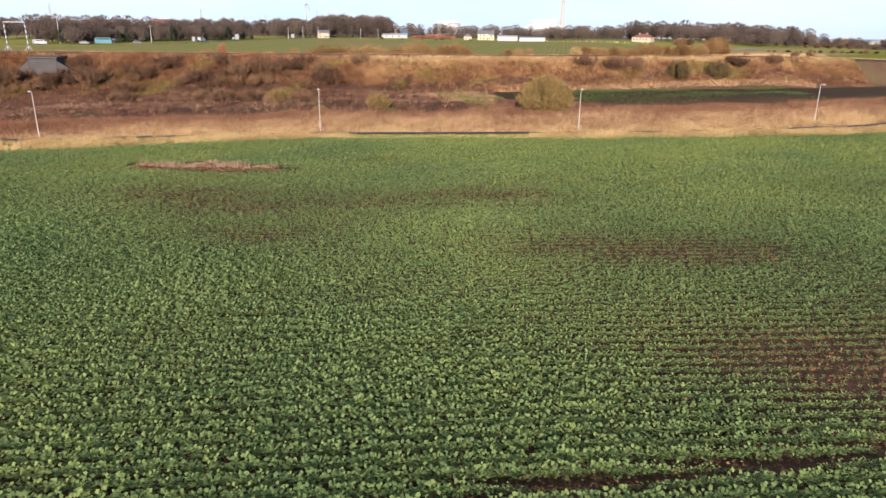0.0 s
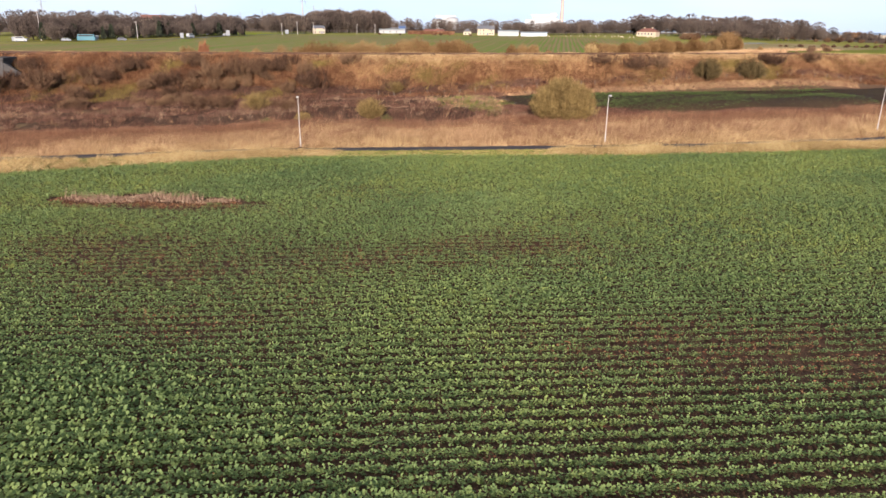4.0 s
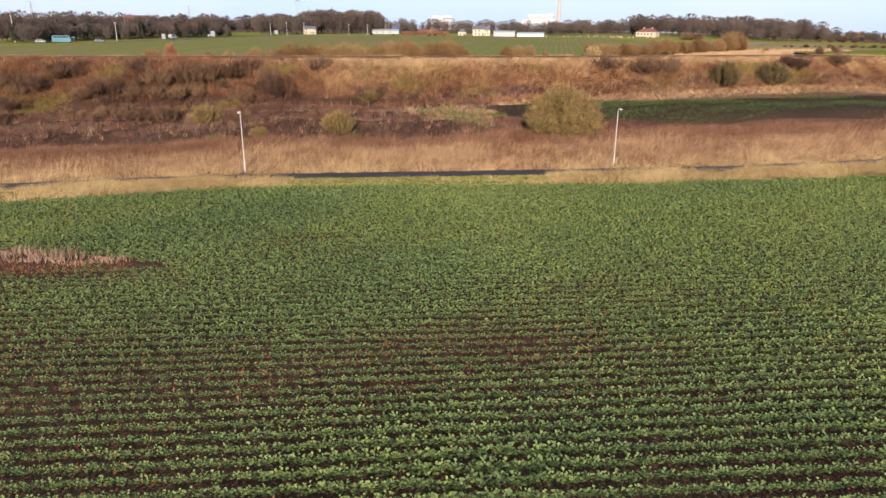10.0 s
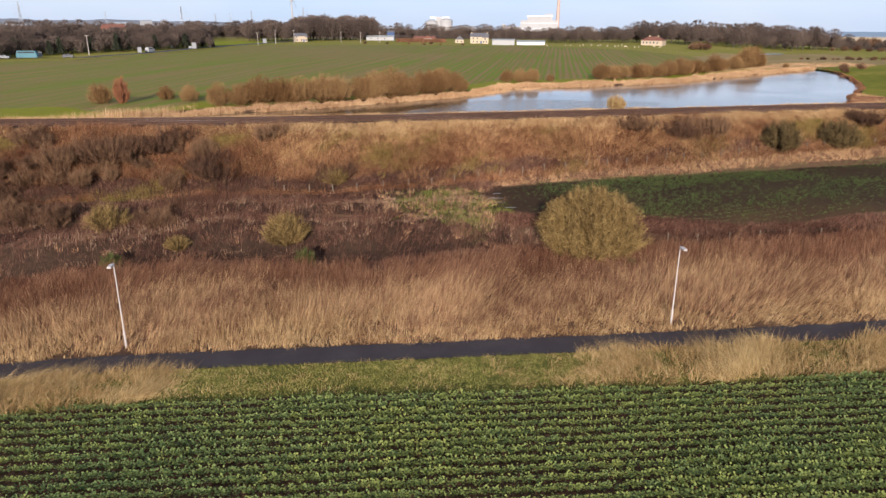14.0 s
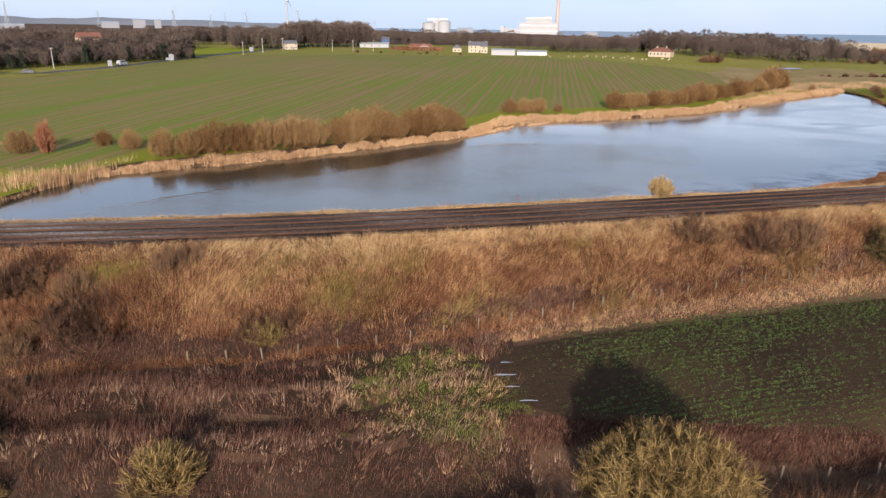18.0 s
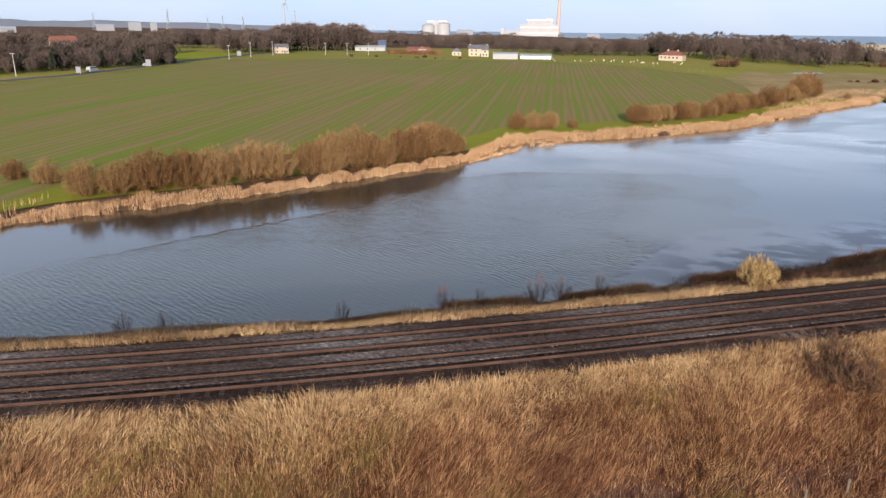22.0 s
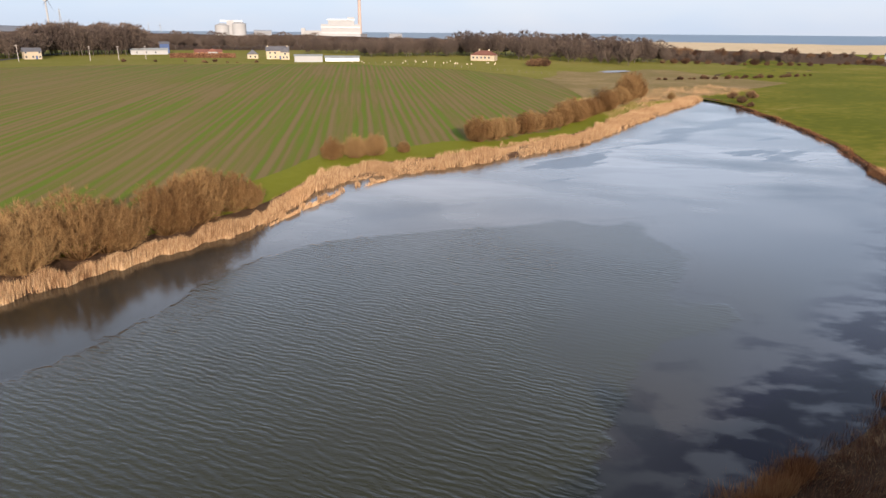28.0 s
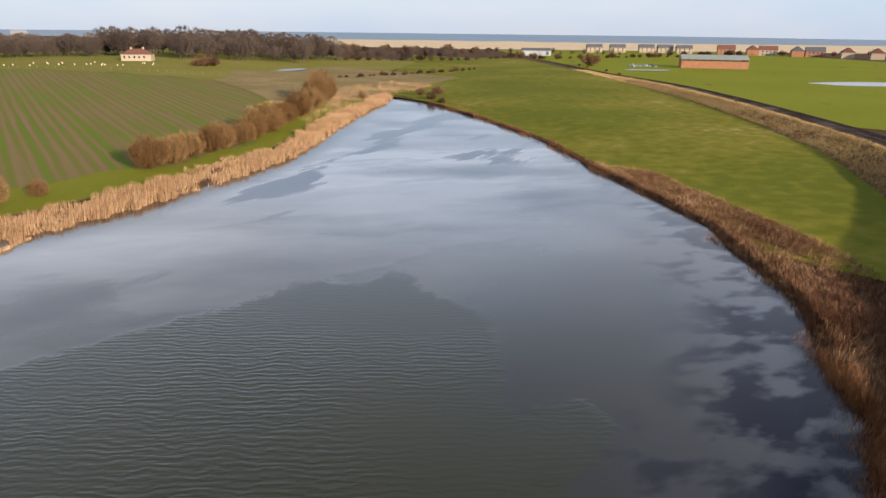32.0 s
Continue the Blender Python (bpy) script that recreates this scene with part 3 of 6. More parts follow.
def swept(name, profile, offset, xs, mat, parent, lift=0.0):
    v, f, k = [], [], len(profile)
    for x in xs:
        p, _, nrm = rail_frame(x)
        for o, h in profile:
            q = p + (offset + o) * nrm
            v.append((q[0], q[1], crest(x) + h + lift))
    for i in range(len(xs) - 1):
        for j in range(k):
            a, b = i * k + j, i * k + (j + 1) % k
            f.append((a, b, b + k, a + k))
    f += [tuple(range(k))[::-1], tuple(range((len(xs) - 1) * k, len(xs) * k))]
    return mesh_of(name, v, f, mat, parent)


railway = empty("railway", Matrix(), "double railway line with rusty rails on dark ballast", "railway", kind="structure")
swept("ballast_bed", [(-3.9, -0.3), (-3.3, 0.16), (3.3, 0.16), (4.0, -0.3)], 0, RX, "ballast", railway)
RAIL_PROFILE = [(-0.07, 0), (-0.07, 0.03), (-0.02, 0.05), (-0.02, 0.09), (-0.036, 0.1), (-0.036, 0.135), (0.036, 0.135), (0.036, 0.1), (0.02, 0.09), (0.02, 0.05), (0.07, 0.03), (0.07, 0)]
for o, w in ((3.15, 0.5), (1.62, 0.52), (0.0, 0.5), (-1.45, 0.28)):
    swept("ballast_strip", [(-w, 0.166), (-w * 0.8, 0.215), (w * 0.8, 0.215), (w, 0.166)], o, RX, "frost_ballast", railway)
for o in (-2.35, -0.9, 0.9, 2.35):
    swept("rail", RAIL_PROFILE, o, RX, "rust", railway, 0.19)


# ---- pond ice ----
OPEN = [(-60, 140), (-34, 167.1), (-20, 180), (-6.6, 191), (-1.6, 198), (5.3, 209), (14.7, 215), (28, 216), (40, 215.6), (45.5, 217), (46.5, 211.5), (56, 215), (50.7, 208),
        (51.5, 200), (47.2, 194.3), (43.3, 191.5), (41.3, 187), (47, 188.5), (46.3, 183.2), (39, 182.3), (34.4, 180.6), (28.4, 173.9), (23.6, 168.2), (19, 158.4), (10, 140)]


def within(px, py, poly):
    hit = np.zeros(px.shape, bool)
    for (x0, y0), (x1, y1) in zip(poly, poly[1:] + poly[:1]):
        hit ^= ((y0 > py) != (y1 > py)) & (px < (x1 - x0) * (py - y0) / (y1 - y0 + 1e-9) + x0)
    return hit


def blurred(a, k):
    for axis in (0, 1):
        for _ in range(2):
            c = np.cumsum(np.pad(a, [(k + 1, k) if i == axis else (0, 0) for i in (0, 1)], mode="edge"), axis)
            a = (np.take(c, range(2 * k + 1, c.shape[axis]), axis) - np.take(c, range(0, c.shape[axis] - 2 * k - 1), axis)) / (2 * k + 1)
    return a


ix, iy = np.meshgrid(np.arange(-56, 162, 0.5), np.arange(142, 350, 0.5), indexing="ij")
near_s, near_n = SHORE_S(np.clip(ix, -56, 161)), SHORE_N(np.clip(ix, -56, 161))
wob = 0.9 * bumps(ix * 3.1, iy * 2.7) + 0.5 * bumps(ix * 7, iy * 6)
frozen = 1.0 - within(ix + wob, iy + wob, OPEN).astype(float)
frozen = blurred(frozen, 3)
# Paler towards the far shore: rime, with the low sky's sheen put into colour.
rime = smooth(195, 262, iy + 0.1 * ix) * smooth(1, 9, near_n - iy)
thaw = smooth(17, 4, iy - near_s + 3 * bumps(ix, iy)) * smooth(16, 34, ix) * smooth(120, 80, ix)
# Crowds the dark blots along the bank, painting its cast shade onto the ice.
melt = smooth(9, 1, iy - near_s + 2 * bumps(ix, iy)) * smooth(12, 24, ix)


def pond_sheet(name, keep, z, label):
    ki, kj = np.nonzero(keep[:-1, :-1])
    nj = ix.shape[1]
    f = np.stack([ki * nj + kj, (ki + 1) * nj + kj, (ki + 1) * nj + kj + 1, ki * nj + kj + 1], 1)
    used, f = np.unique(f, return_inverse=True)
    ob = mesh_of(name, np.stack([ix.ravel()[used], iy.ravel()[used], np.full(len(used), z)], 1), f.reshape(-1, 4), "pond")
    for key, values in (("frozen", frozen), ("rime", rime), ("thaw", thaw), ("melt", melt)):
        at = ob.data.attributes.new(key, "FLOAT", "POINT")
        at.data.foreach_set("value", values.ravel()[used].astype(np.float32))
    return tagged(ob, label, name, kind="structure")


shores = (iy > near_s - 1.5) & (iy < near_n + 1.5)
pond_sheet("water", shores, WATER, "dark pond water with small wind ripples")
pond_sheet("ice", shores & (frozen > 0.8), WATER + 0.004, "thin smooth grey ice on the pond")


# ---- scattered growth ----
def blades(name, p, h, w, lean, mat, label, category, wind=0.12, out=None):
    """Narrow blades on the places p, of heights h and widths w; out: the way each one leans."""
    n = len(p)
    a = rng.uniform(-0.7, 0.7, n)
    side = np.stack([np.cos(a), np.sin(a), np.zeros(n)], 1) * (w / 2)[:, None]
    if out is None:
        b = rng.uniform(0, 2 * np.pi, n)
        out = np.stack([np.cos(b), np.sin(b)], 1)
    tip = np.concatenate([out * (lean * h)[:, None] + [[wind, 0]] * h[:, None], h[:, None]], 1)
    v = np.stack([p - side, p + side, p + tip], 1).reshape(-1, 3)
    f = (np.arange(n) * 3)[:, None] + [0, 1, 2]
    ob = mesh_of(name, v, f, mat)
    return tagged(ob, label, category, kind="stuff")


def on_ground(x, y, lift=-0.05):
    return np.stack([x, y, ground(x, y) + lift], 1)


def tufts(name, x, y, height, mat, label, category, count=10, radius=0.3, width=0.05, lean=0.3, wind=0.12, sway=1.2):
    """Clumps of blades around each place."""
    n = len(x)
    size = rng.uniform(0.65, 1.25, n)
    b = rng.uniform(0, 2 * np.pi, (n, count))
    r = np.sqrt(rng.uniform(0, 1, (n, count))) * radius * size[:, None]
    px, py = (x[:, None] + r * np.cos(b)).ravel(), (y[:, None] + r * np.sin(b)).ravel()
    sway = sway * np.stack([bumps(x * 0.9 + 3, y * 1.1) + 0.6 * rng.normal(0, 0.5, n), bumps(x * 1.1, y * 0.8 + 7) + 0.6 * rng.normal(0, 0.5, n)], -1)
    out = (np.stack([np.cos(b), np.sin(b)], -1) + sway[:, None]).reshape(-1, 2)
    h = (np.broadcast_to(np.asarray(height), (n,))[:, None] * size[:, None] * rng.uniform(0.6, 1.1, (n, count))).ravel()
    return blades(name, on_ground(px, py), h, rng.uniform(0.6, 1.4, n * count) * width, rng.uniform(0.3, 1.6, n * count) * lean, mat, label, category, wind, out)


def shared_out(n, x0, x1, low, high):
    x = rng.uniform(x0, x1, n)
    t = rng.uniform(0, 1, n)
    lo, hi = low(x), high(x)
    return x, lo + t * (hi - lo)


# the crop in its rows
WEAK = [(16, 20.5, 8, 4.5, 0.42), (21, 16, 6, 4, 0.36), (13.5, 34.5, 10, 3.5, 0.36), (20, 36, 8, 4, 0.33), (-21, 47, 9, 6, 0.4), (-12, 46, 8, 3, 0.22), (-9, 23.3, 1.6, 0.5, 0.5), (-10.2, 26, 1.8, 0.6, 0.4),
        (-6.4, 66.2, 3, 0.6, 0.35), (-14.8, 68.3, 3, 0.6, 0.35), (10, 38, 7, 2.5, 0.25), (-12, 37.6, 7, 2.5, 0.25), (-25, 59.2, 8, 1.2, 0.8), (4, 50, 9, 2.5, 0.25), (-13, 10, 3, 0.7, 0.4)]


def vigour(x, y):
    v = 0.86 + 0.2 * bumps(x * 0.3, y * 0.55) + 0.14 * bumps(x * 1.3 + 5, y * 2.3) + 0.4 * smooth(30, 19, y + 0.55 * x) + 0.22 * np.exp(-((x + 1) / 9) ** 2 - ((y - 42.5) / 2.2) ** 2) + 0.14 * smooth(66, 80, y)
    for a, b, rx, ry, k in WEAK:
        v = v - k * np.exp(-((x - a) / rx) ** 2 - ((y - b) / ry) ** 2)
    track = 9.75 + 0.2 * (x - 1)
    return v - 1.5 * np.exp(-((y - track) / 0.32) ** 2) * (x > 1) - 0.3 * np.exp(-((y - 46.6 + 0.03 * x) / 0.3) ** 2) * smooth(-6, 0, x)


rows, step = np.meshgrid(np.arange(-2, 95, 0.76), np.arange(-75, 85, 0.175), indexing="ij")
px = step.ravel() + rng.uniform(-0.1, 0.1, step.size)
py = rows.ravel() + 0.085 * px + rng.normal(0, 0.05, step.size)
keep = (py > 5) & (py < FIELD_EDGE(px) - 0.15) & (np.abs(px - 1.5) < 0.69 * (py + 8) + 3)
px, py = px[keep], py[keep]
vig = vigour(px, py)
keep = (rng.uniform(0, 1, len(px)) < 0.45 + 0.9 * vig) & (((px + 25) / (8 + 2 * np.sin(py * 2.1))) ** 2 + ((py - 61.0 - 0.5 * np.sin(px * 0.9)) / 1.5) ** 2 > 1)
px, py, vig = px[keep], py[keep], np.clip(vig[keep], 0.15, 1.3)


def leaves(name, x, y, size, count, mat, label, category, flat=0.8, across=1.0, low=-0.3):
    n = len(x)
    size = np.repeat(size, count)
    b = rng.uniform(0, 2 * np.pi, n * count)
    up = rng.uniform(low, 1.4, n * count) * flat + 0.1
    way = np.stack([np.cos(b) * np.cos(up), np.sin(b) * np.cos(up), np.sin(up)], 1)
    side = np.stack([-np.sin(b), np.cos(b), rng.uniform(-0.5, 0.5, n * count)], 1)
    root = np.stack([np.repeat(x, count), np.repeat(y, count), np.repeat(ground(x, y) + 0.06, count)], 1)
    r0 = (rng.uniform(0.0, 0.3, n * count) * size)[:, None]
    long = (rng.uniform(0.11, 0.2, n * count) * size)[:, None]
    wide = long * rng.uniform(0.3, 0.44, n * count)[:, None]
    lift = np.zeros((n * count, 3))
    lift[:, 2] = rng.uniform(0.02, 0.22, n * count) * size
    thin = np.ones((n * count, 3))
    thin[:, 1] = np.repeat(np.broadcast_to(across, n), count)
    base = root + way * r0 * thin + lift
    way, side = way * (0.45 + 0.55 * thin), side * (0.45 + 0.55 * thin)
    v = np.stack([base, base + way * long * 0.55 + side * wide, base + way * long - [0, 0, 0.04], base + way * long * 0.55 - side * wide], 1).reshape(-1, 3)
    f = (np.arange(n * count) * 4)[:, None] + [0, 1, 2, 3]
    return tagged(mesh_of(name, v, f, mat), label, category, kind="stuff")


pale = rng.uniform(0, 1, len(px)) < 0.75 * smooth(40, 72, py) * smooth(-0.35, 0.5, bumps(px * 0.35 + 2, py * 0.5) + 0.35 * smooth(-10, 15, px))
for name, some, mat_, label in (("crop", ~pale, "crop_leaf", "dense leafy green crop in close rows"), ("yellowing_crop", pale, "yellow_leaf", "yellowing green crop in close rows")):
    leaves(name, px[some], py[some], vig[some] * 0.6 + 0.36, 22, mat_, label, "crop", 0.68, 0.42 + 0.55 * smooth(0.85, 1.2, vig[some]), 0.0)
rows, step = np.meshgrid(np.arange(-26, 118, 0.76), np.arange(-108, 119, 0.6), indexing="ij")
ox = step.ravel() + rng.uniform(-0.2, 0.2, step.size)
oy = rows.ravel() + 0.085 * ox + rng.normal(0, 0.035, step.size)
keep = (oy > -29) & (oy < FIELD_EDGE(ox) - 0.15) & ~((oy > 5) & (np.abs(ox - 1.5) < 0.69 * (oy + 8) + 3))
leaves("outer_crop", ox[keep], oy[keep], np.full(keep.sum(), 1.85), 11, "crop_leaf", "rows of leafy green crop across the rest of the field", "crop", 0.5, 0.55, 0.0)
ill = np.nonzero(rng.uniform(0, 1, len(px)) < np.clip(1.0 - 1.2 * vig, 0.02, 0.7))[0]
leaves("withered_crop", px[ill], py[ill] + 0.12, np.full(len(ill), 0.8), 7, "dead_leaf", "withered red-brown crop leaves on bare soil", "crop", 0.3)

# grasses of the strip, bank and shores
tx, ty = shared_out(1500, -33, -17, lambda x: 59.2 + 0 * x, lambda x: 63.0 + 0 * x)
inside = ((tx + 25) / 7.5) ** 2 + ((ty - 61.7 - 0.4 * np.sin(tx * 0.7)) / 1.0) ** 2 < 1
inside &= rng.uniform(0, 1, len(tx)) < 0.55 + 0.5 * bumps(tx * 2, ty * 3)
front = shared_out(420, -33, -17, lambda x: 59.4 + 0.5 * np.sin(x * 0.9), lambda x: 61.0 + 0.5 * np.sin(x * 0.9))
tufts("soil_weeds", front[0], front[1], 0.22, "rust_grass", "withered low weeds on bare soil by the grass island", "weeds", 12, 0.3, 0.05)
tufts("grass_patch", tx[inside], ty[inside], 0.55 + 0.3 * bumps(tx[inside] * 2.5, 3 * ty[inside]), "pinkish", "island of dry straw grass in the crop", "grass")
tx, ty = shared_out(4600, -75, 85, lambda x: FIELD_EDGE(x) + 0.1, lambda x: PATH_MID(x) - 1.25)
dry = smooth(-12, -16, tx) + smooth(8, 16, tx)
pick = rng.uniform(0, 1, len(tx)) < 0.12 + (0.62 + 0.5 * bumps(tx * 1.1, ty * 1.3)) * dry
tufts("verge_tufts", tx[pick], ty[pick], 0.3 + 0.5 * dry[pick] * (1 + 0.4 * bumps(tx[pick] * 0.9 + 4, ty[pick])), "straw", "pale straw tufts along the field edge", "grass", 46, 0.36, 0.028, 0.8, 0.12, 1.7)
tx, ty = shared_out(14000, -40, 40, lambda x: FIELD_EDGE(x) + 0.05, lambda x: PATH_MID(x) - 1.2)
tufts("verge_grass", tx, ty, 0.22, "green_grass", "short mossy green grass beside the path", "grass", 8, 0.25, 0.04)
tx, ty = shared_out(27500, -80, 85, lambda x: PATH_MID(x) + 1.3, lambda x: PATH_MID(x) + 22)
lim = 15.0 + 2.6 * bumps(tx * 0.35, ty * 0.6) + rng.normal(0, 1.6, len(tx))
pick = ty - PATH_MID(tx) < lim
inn = ty - PATH_MID(tx) + 2.5 * bumps(tx * 0.5 + 2, ty * 0.8) + rng.normal(0, 1.2, len(tx)) + 7 * smooth(-34, -52, tx)
rise_ = 0.5 + 0.85 * smooth(1.2, 7, ty - PATH_MID(tx)) + 0.15 * bumps(tx * 1.4, ty * 1.4)
for name, some, mat_, label in (("path_grass", pick & (inn < 4.2), "crest_gold", "golden straw grass leaning beside the path"), ("tall_grass", pick & (inn >= 4.2) & (inn < 9.5), "dry_grass", "tall dry golden-brown grass beside the path"),
                                ("red_rushes", pick & (inn >= 9.5), "bracken", "tall red-brown rushes behind the dry grass")):
    tufts(name, tx[some], ty[some], rise_[some], mat_, label, "grass", 22, 0.42, 0.032, 0.35, 0.25)
tx, ty = shared_out(15000, -85, 80, lambda x: PATH_MID(x) + 9, lambda x: FENCE(x) - 1)
free = (tx < 7.5 + 1.2 * np.sin(ty * 1.3)) | (ty < 111.8 + 0.5 * np.sin(tx * 0.9))
lawn = np.exp(-((tx - 3) / 8) ** 2 - ((ty - 116.5) / 5) ** 2) > 0.35
pick = free & (~lawn | (rng.uniform(0, 1, len(tx)) < 0.12))
tufts("bramble_scrub", tx[pick], ty[pick], (0.9 + 0.5 * bumps(tx[pick] * 0.8, ty[pick] * 1.1)) * (1 - 0.45 * np.exp(-((ty[pick] - PATH_MID(tx[pick]) - 19.3) / 3.2) ** 2)), "russet", "dark red-brown weeds and brambles in rough ground", "scrub", 18, 0.45, 0.024, 0.3)
rel = ty - PATH_MID(tx) - 19.3 - 0.8 * np.sin(tx * 0.23)
tops = np.exp(-((rel - 4.9) / 0.9) ** 2) + np.exp(-((rel - 9.9) / 0.9) ** 2)
pick = free & (rng.uniform(0, 1, len(tx)) < 0.05 + 0.75 * tops * smooth(-0.5, 0.3, bumps(tx * 0.5 + 3, ty * 0.3)))
tufts("faded_tussocks", tx[pick], ty[pick], 0.6, "pinkish", "faded pinkish-brown tussocks in rough ground", "grass", 14, 0.4, 0.04)
pick = free & (rng.uniform(0, 1, len(tx)) < np.where(lawn, 0.3, 0.04))
tufts("pale_tussocks", tx[pick], ty[pick], 0.6, "dry_grass", "pale straw tussocks in rough ground", "grass", 16, 0.4, 0.04)
tx, ty = shared_out(4200, -8, 9.5, lambda x: 109 + 0 * x, lambda x: FENCE(x) - 1)
pick = (np.exp(-((tx - 4) / 7) ** 2 - ((ty - 116) / 5) ** 2) + 0.35 * bumps(tx, ty) + rng.normal(0, 0.15, len(tx)) > 0.5)
tufts("green_lawn", tx[pick], ty[pick], 0.22, "lawn", "green grass by the muddy field corner", "grass", 10, 0.35, 0.05)
tx, ty = shared_out(3000, 8, 80, lambda x: FENCE(x) - 2.0, lambda x: FENCE(x) + 0.4)
tufts("fence_grass", tx, ty, 0.45, "dry_grass", "tawny grass strip along the fence", "grass", 12, 0.3, 0.04)
tx, ty = shared_out(30000, -90, 95, lambda x: FENCE(x) - 0.4, lambda x: RAIL(x) - 4.0)
hi = (RAIL(tx) - ty) + 2.5 * bumps(tx * 0.6, ty * 0.6) + 1.2 * bumps(tx * 2, ty * 2) + rng.normal(0, 2.0, len(tx)) < 8 - 5.5 * smooth(-18, -32, tx)
mossy = (bumps(tx * 0.9 + 11, ty * 1.1) + 0.5 * bumps(tx * 1.7, ty * 1.9 + 4) + rng.normal(0, 0.25, len(tx)) > 0.62) & (RAIL(tx) - ty > 5.5)
tufts("bank_moss", tx[mossy], ty[mossy], 0.7, "moss_grass", "olive green grass patches on the embankment", "grass", 20, 0.4, 0.03, 0.5)
crown = hi & ~mossy & (RAIL(tx) - ty + rng.normal(0, 0.7, len(tx)) < 5.9)
tufts("crest_grass", tx[crown], ty[crown], 0.5 + 0.2 * bumps(tx[crown] * 1.2, ty[crown] * 1.2), "crest_gold", "bright golden grass along the top of the embankment", "grass", 24, 0.36, 0.028, 0.5)
long = hi & ~crown & ~mossy
tufts("bank_grass", tx[long], ty[long], 0.75 + 0.4 * bumps(tx[long] * 1.2, ty[long] * 1.2), "gold_grass", "long dry golden grass on the embankment", "grass", 22, 0.4, 0.028, 0.45)
# Darker russet band paints in the shade along the foot of the bank.
ditch = ~hi & (ty - FENCE(tx) < 2.2 + 0.8 * bumps(tx * 0.7, ty)) & (ty - FENCE(tx) > 0.3)
tufts("ditch_weeds", tx[ditch], ty[ditch], 0.5, "russet", "dead ditch weeds at the foot of the bank, coloured dark for shade", "weeds", 10, 0.4, 0.04, 0.4)
hi = hi | ditch | mossy
tufts("bank_scrub", tx[~hi], ty[~hi], 0.7 + 0.3 * bumps(tx[~hi], ty[~hi]), "rust_grass", "rusty brown bracken and grass low on the embankment", "scrub", 20, 0.4, 0.03, 0.45)
tx, ty = shared_out(7000, -80, 110, lambda x: RAIL(x) + 4.2, lambda x: RAIL(x) + 7.0)
tufts("shore_verge", tx, ty, 0.42 - 0.1 * smooth(20, 60, tx) + 0.15 * bumps(tx * 1.5, ty * 2), "crest_gold", "golden grass edging the railway above the pond", "grass", 18, 0.36, 0.028, 0.6)
tx, ty = shared_out(16000, -58, 84, lambda x: RAIL(x) + 6.4, lambda x: SHORE_S(np.clip(x, -56, 160)) + 0.4)
pale = rng.uniform(0, 1, len(tx)) < 0.55 + 0.4 * smooth(-0.2, 0.6, bumps(tx * 0.8, ty * 1.2))
tufts("shore_tussocks", tx[pale], ty[pale], 0.4 + 0.25 * bumps(tx[pale], ty[pale]), "dry_grass", "tawny grass tussocks above the pond", "grass", 14, 0.4, 0.04, 0.6)
tx, ty = tx[~pale], ty[~pale]
tufts("shore_scrub", tx, ty, 0.42 + 0.4 * smooth(8, 40, tx) + 0.25 * bumps(tx * 1.3, ty * 1.3), "bracken", "red-brown scrub between the railway and the pond", "scrub", 14, 0.4, 0.036)

tx, ty = shared_out(15000, 75, 330, lambda x: RAIL(x) + 4.5, lambda x: RAIL(x) + 15)
tufts("east_bank_grass", tx, ty, 0.6, "straw", "faded brown grass on the far side of the embankment", "grass", 9, 0.5, 0.1)

tx, ty = shared_out(3400, 4, 66, lambda x: SHORE_S(x) - 1.2, lambda x: SHORE_S(x) + 1.6 + 1.2 * np.sin(x * 0.7) + 0.8 * np.sin(x * 1.9))
pick = bumps(tx * 0.9, ty * 0.8) + 0.4 * bumps(tx * 2.3, ty * 2) > -0.12
tufts("shore_rushes", tx[pick], ty[pick], 1.0, "rush_orange", "clumps of red-brown rushes standing at the water's edge", "rushes", 14, 0.35, 0.05, 0.3)
tx, ty = shared_out(3500, -50, 62, lambda x: RAIL(x) + 7.0, lambda x: SHORE_S(np.clip(x, -56, 160)) - 0.5)
pick = bumps(tx * 0.5 + 7, ty * 0.8) > 0.33
tufts("shore_green", tx[pick], ty[pick], 0.3, "green_grass", "olive green grass patches above the pond", "grass", 12, 0.4, 0.05)
wx = rng.uniform(-45, 85, 4200)
wy = RAIL(wx) + rng.choice([-3.4, -1.7, -0.2, 0.2, 1.7, 3.3], 4200, p=[0.34, 0.22, 0.16, 0.1, 0.06, 0.12]) + rng.normal(0, 0.35, 4200)
pick = rng.uniform(0, 1, 4200) < 0.5 + 0.6 * bumps(wx, wy * 2)
tufts("track_weeds", wx[pick], wy[pick], 0.32, "dry_grass", "dead brown weeds growing between the rails", "weeds", 12, 0.16, 0.03, 0.5)


def reeds(name, x0, x1, n, line, deep, height, label, mat="reed"):
    x, y = shared_out(n, x0, x1, lambda q: line(q) - 0.4, lambda q: line(q) + deep(q))
    thick = rng.uniform(0, 1, n) < 0.75 + 0.5 * bumps(x * 1.7, y * 1.9) + 0.5 * bumps(x * 0.6 + 3, y * 0.7)
    x, y = x[thick], y[thick]
    n = len(x)
    foot = on_ground(x, y, 0)
    foot[:, 2] = np.maximum(foot[:, 2], WATER - 0.05)
    return blades(name, foot, height * (1 + 0.4 * bumps(x * 1.5, y * 1.5) + 0.3 * bumps(x * 0.5, y * 0.6)) * rng.uniform(0.7, 1.15, n), rng.uniform(0.03, 0.08, n), rng.uniform(0, 0.15, n), mat, label, "reeds", 0.05)


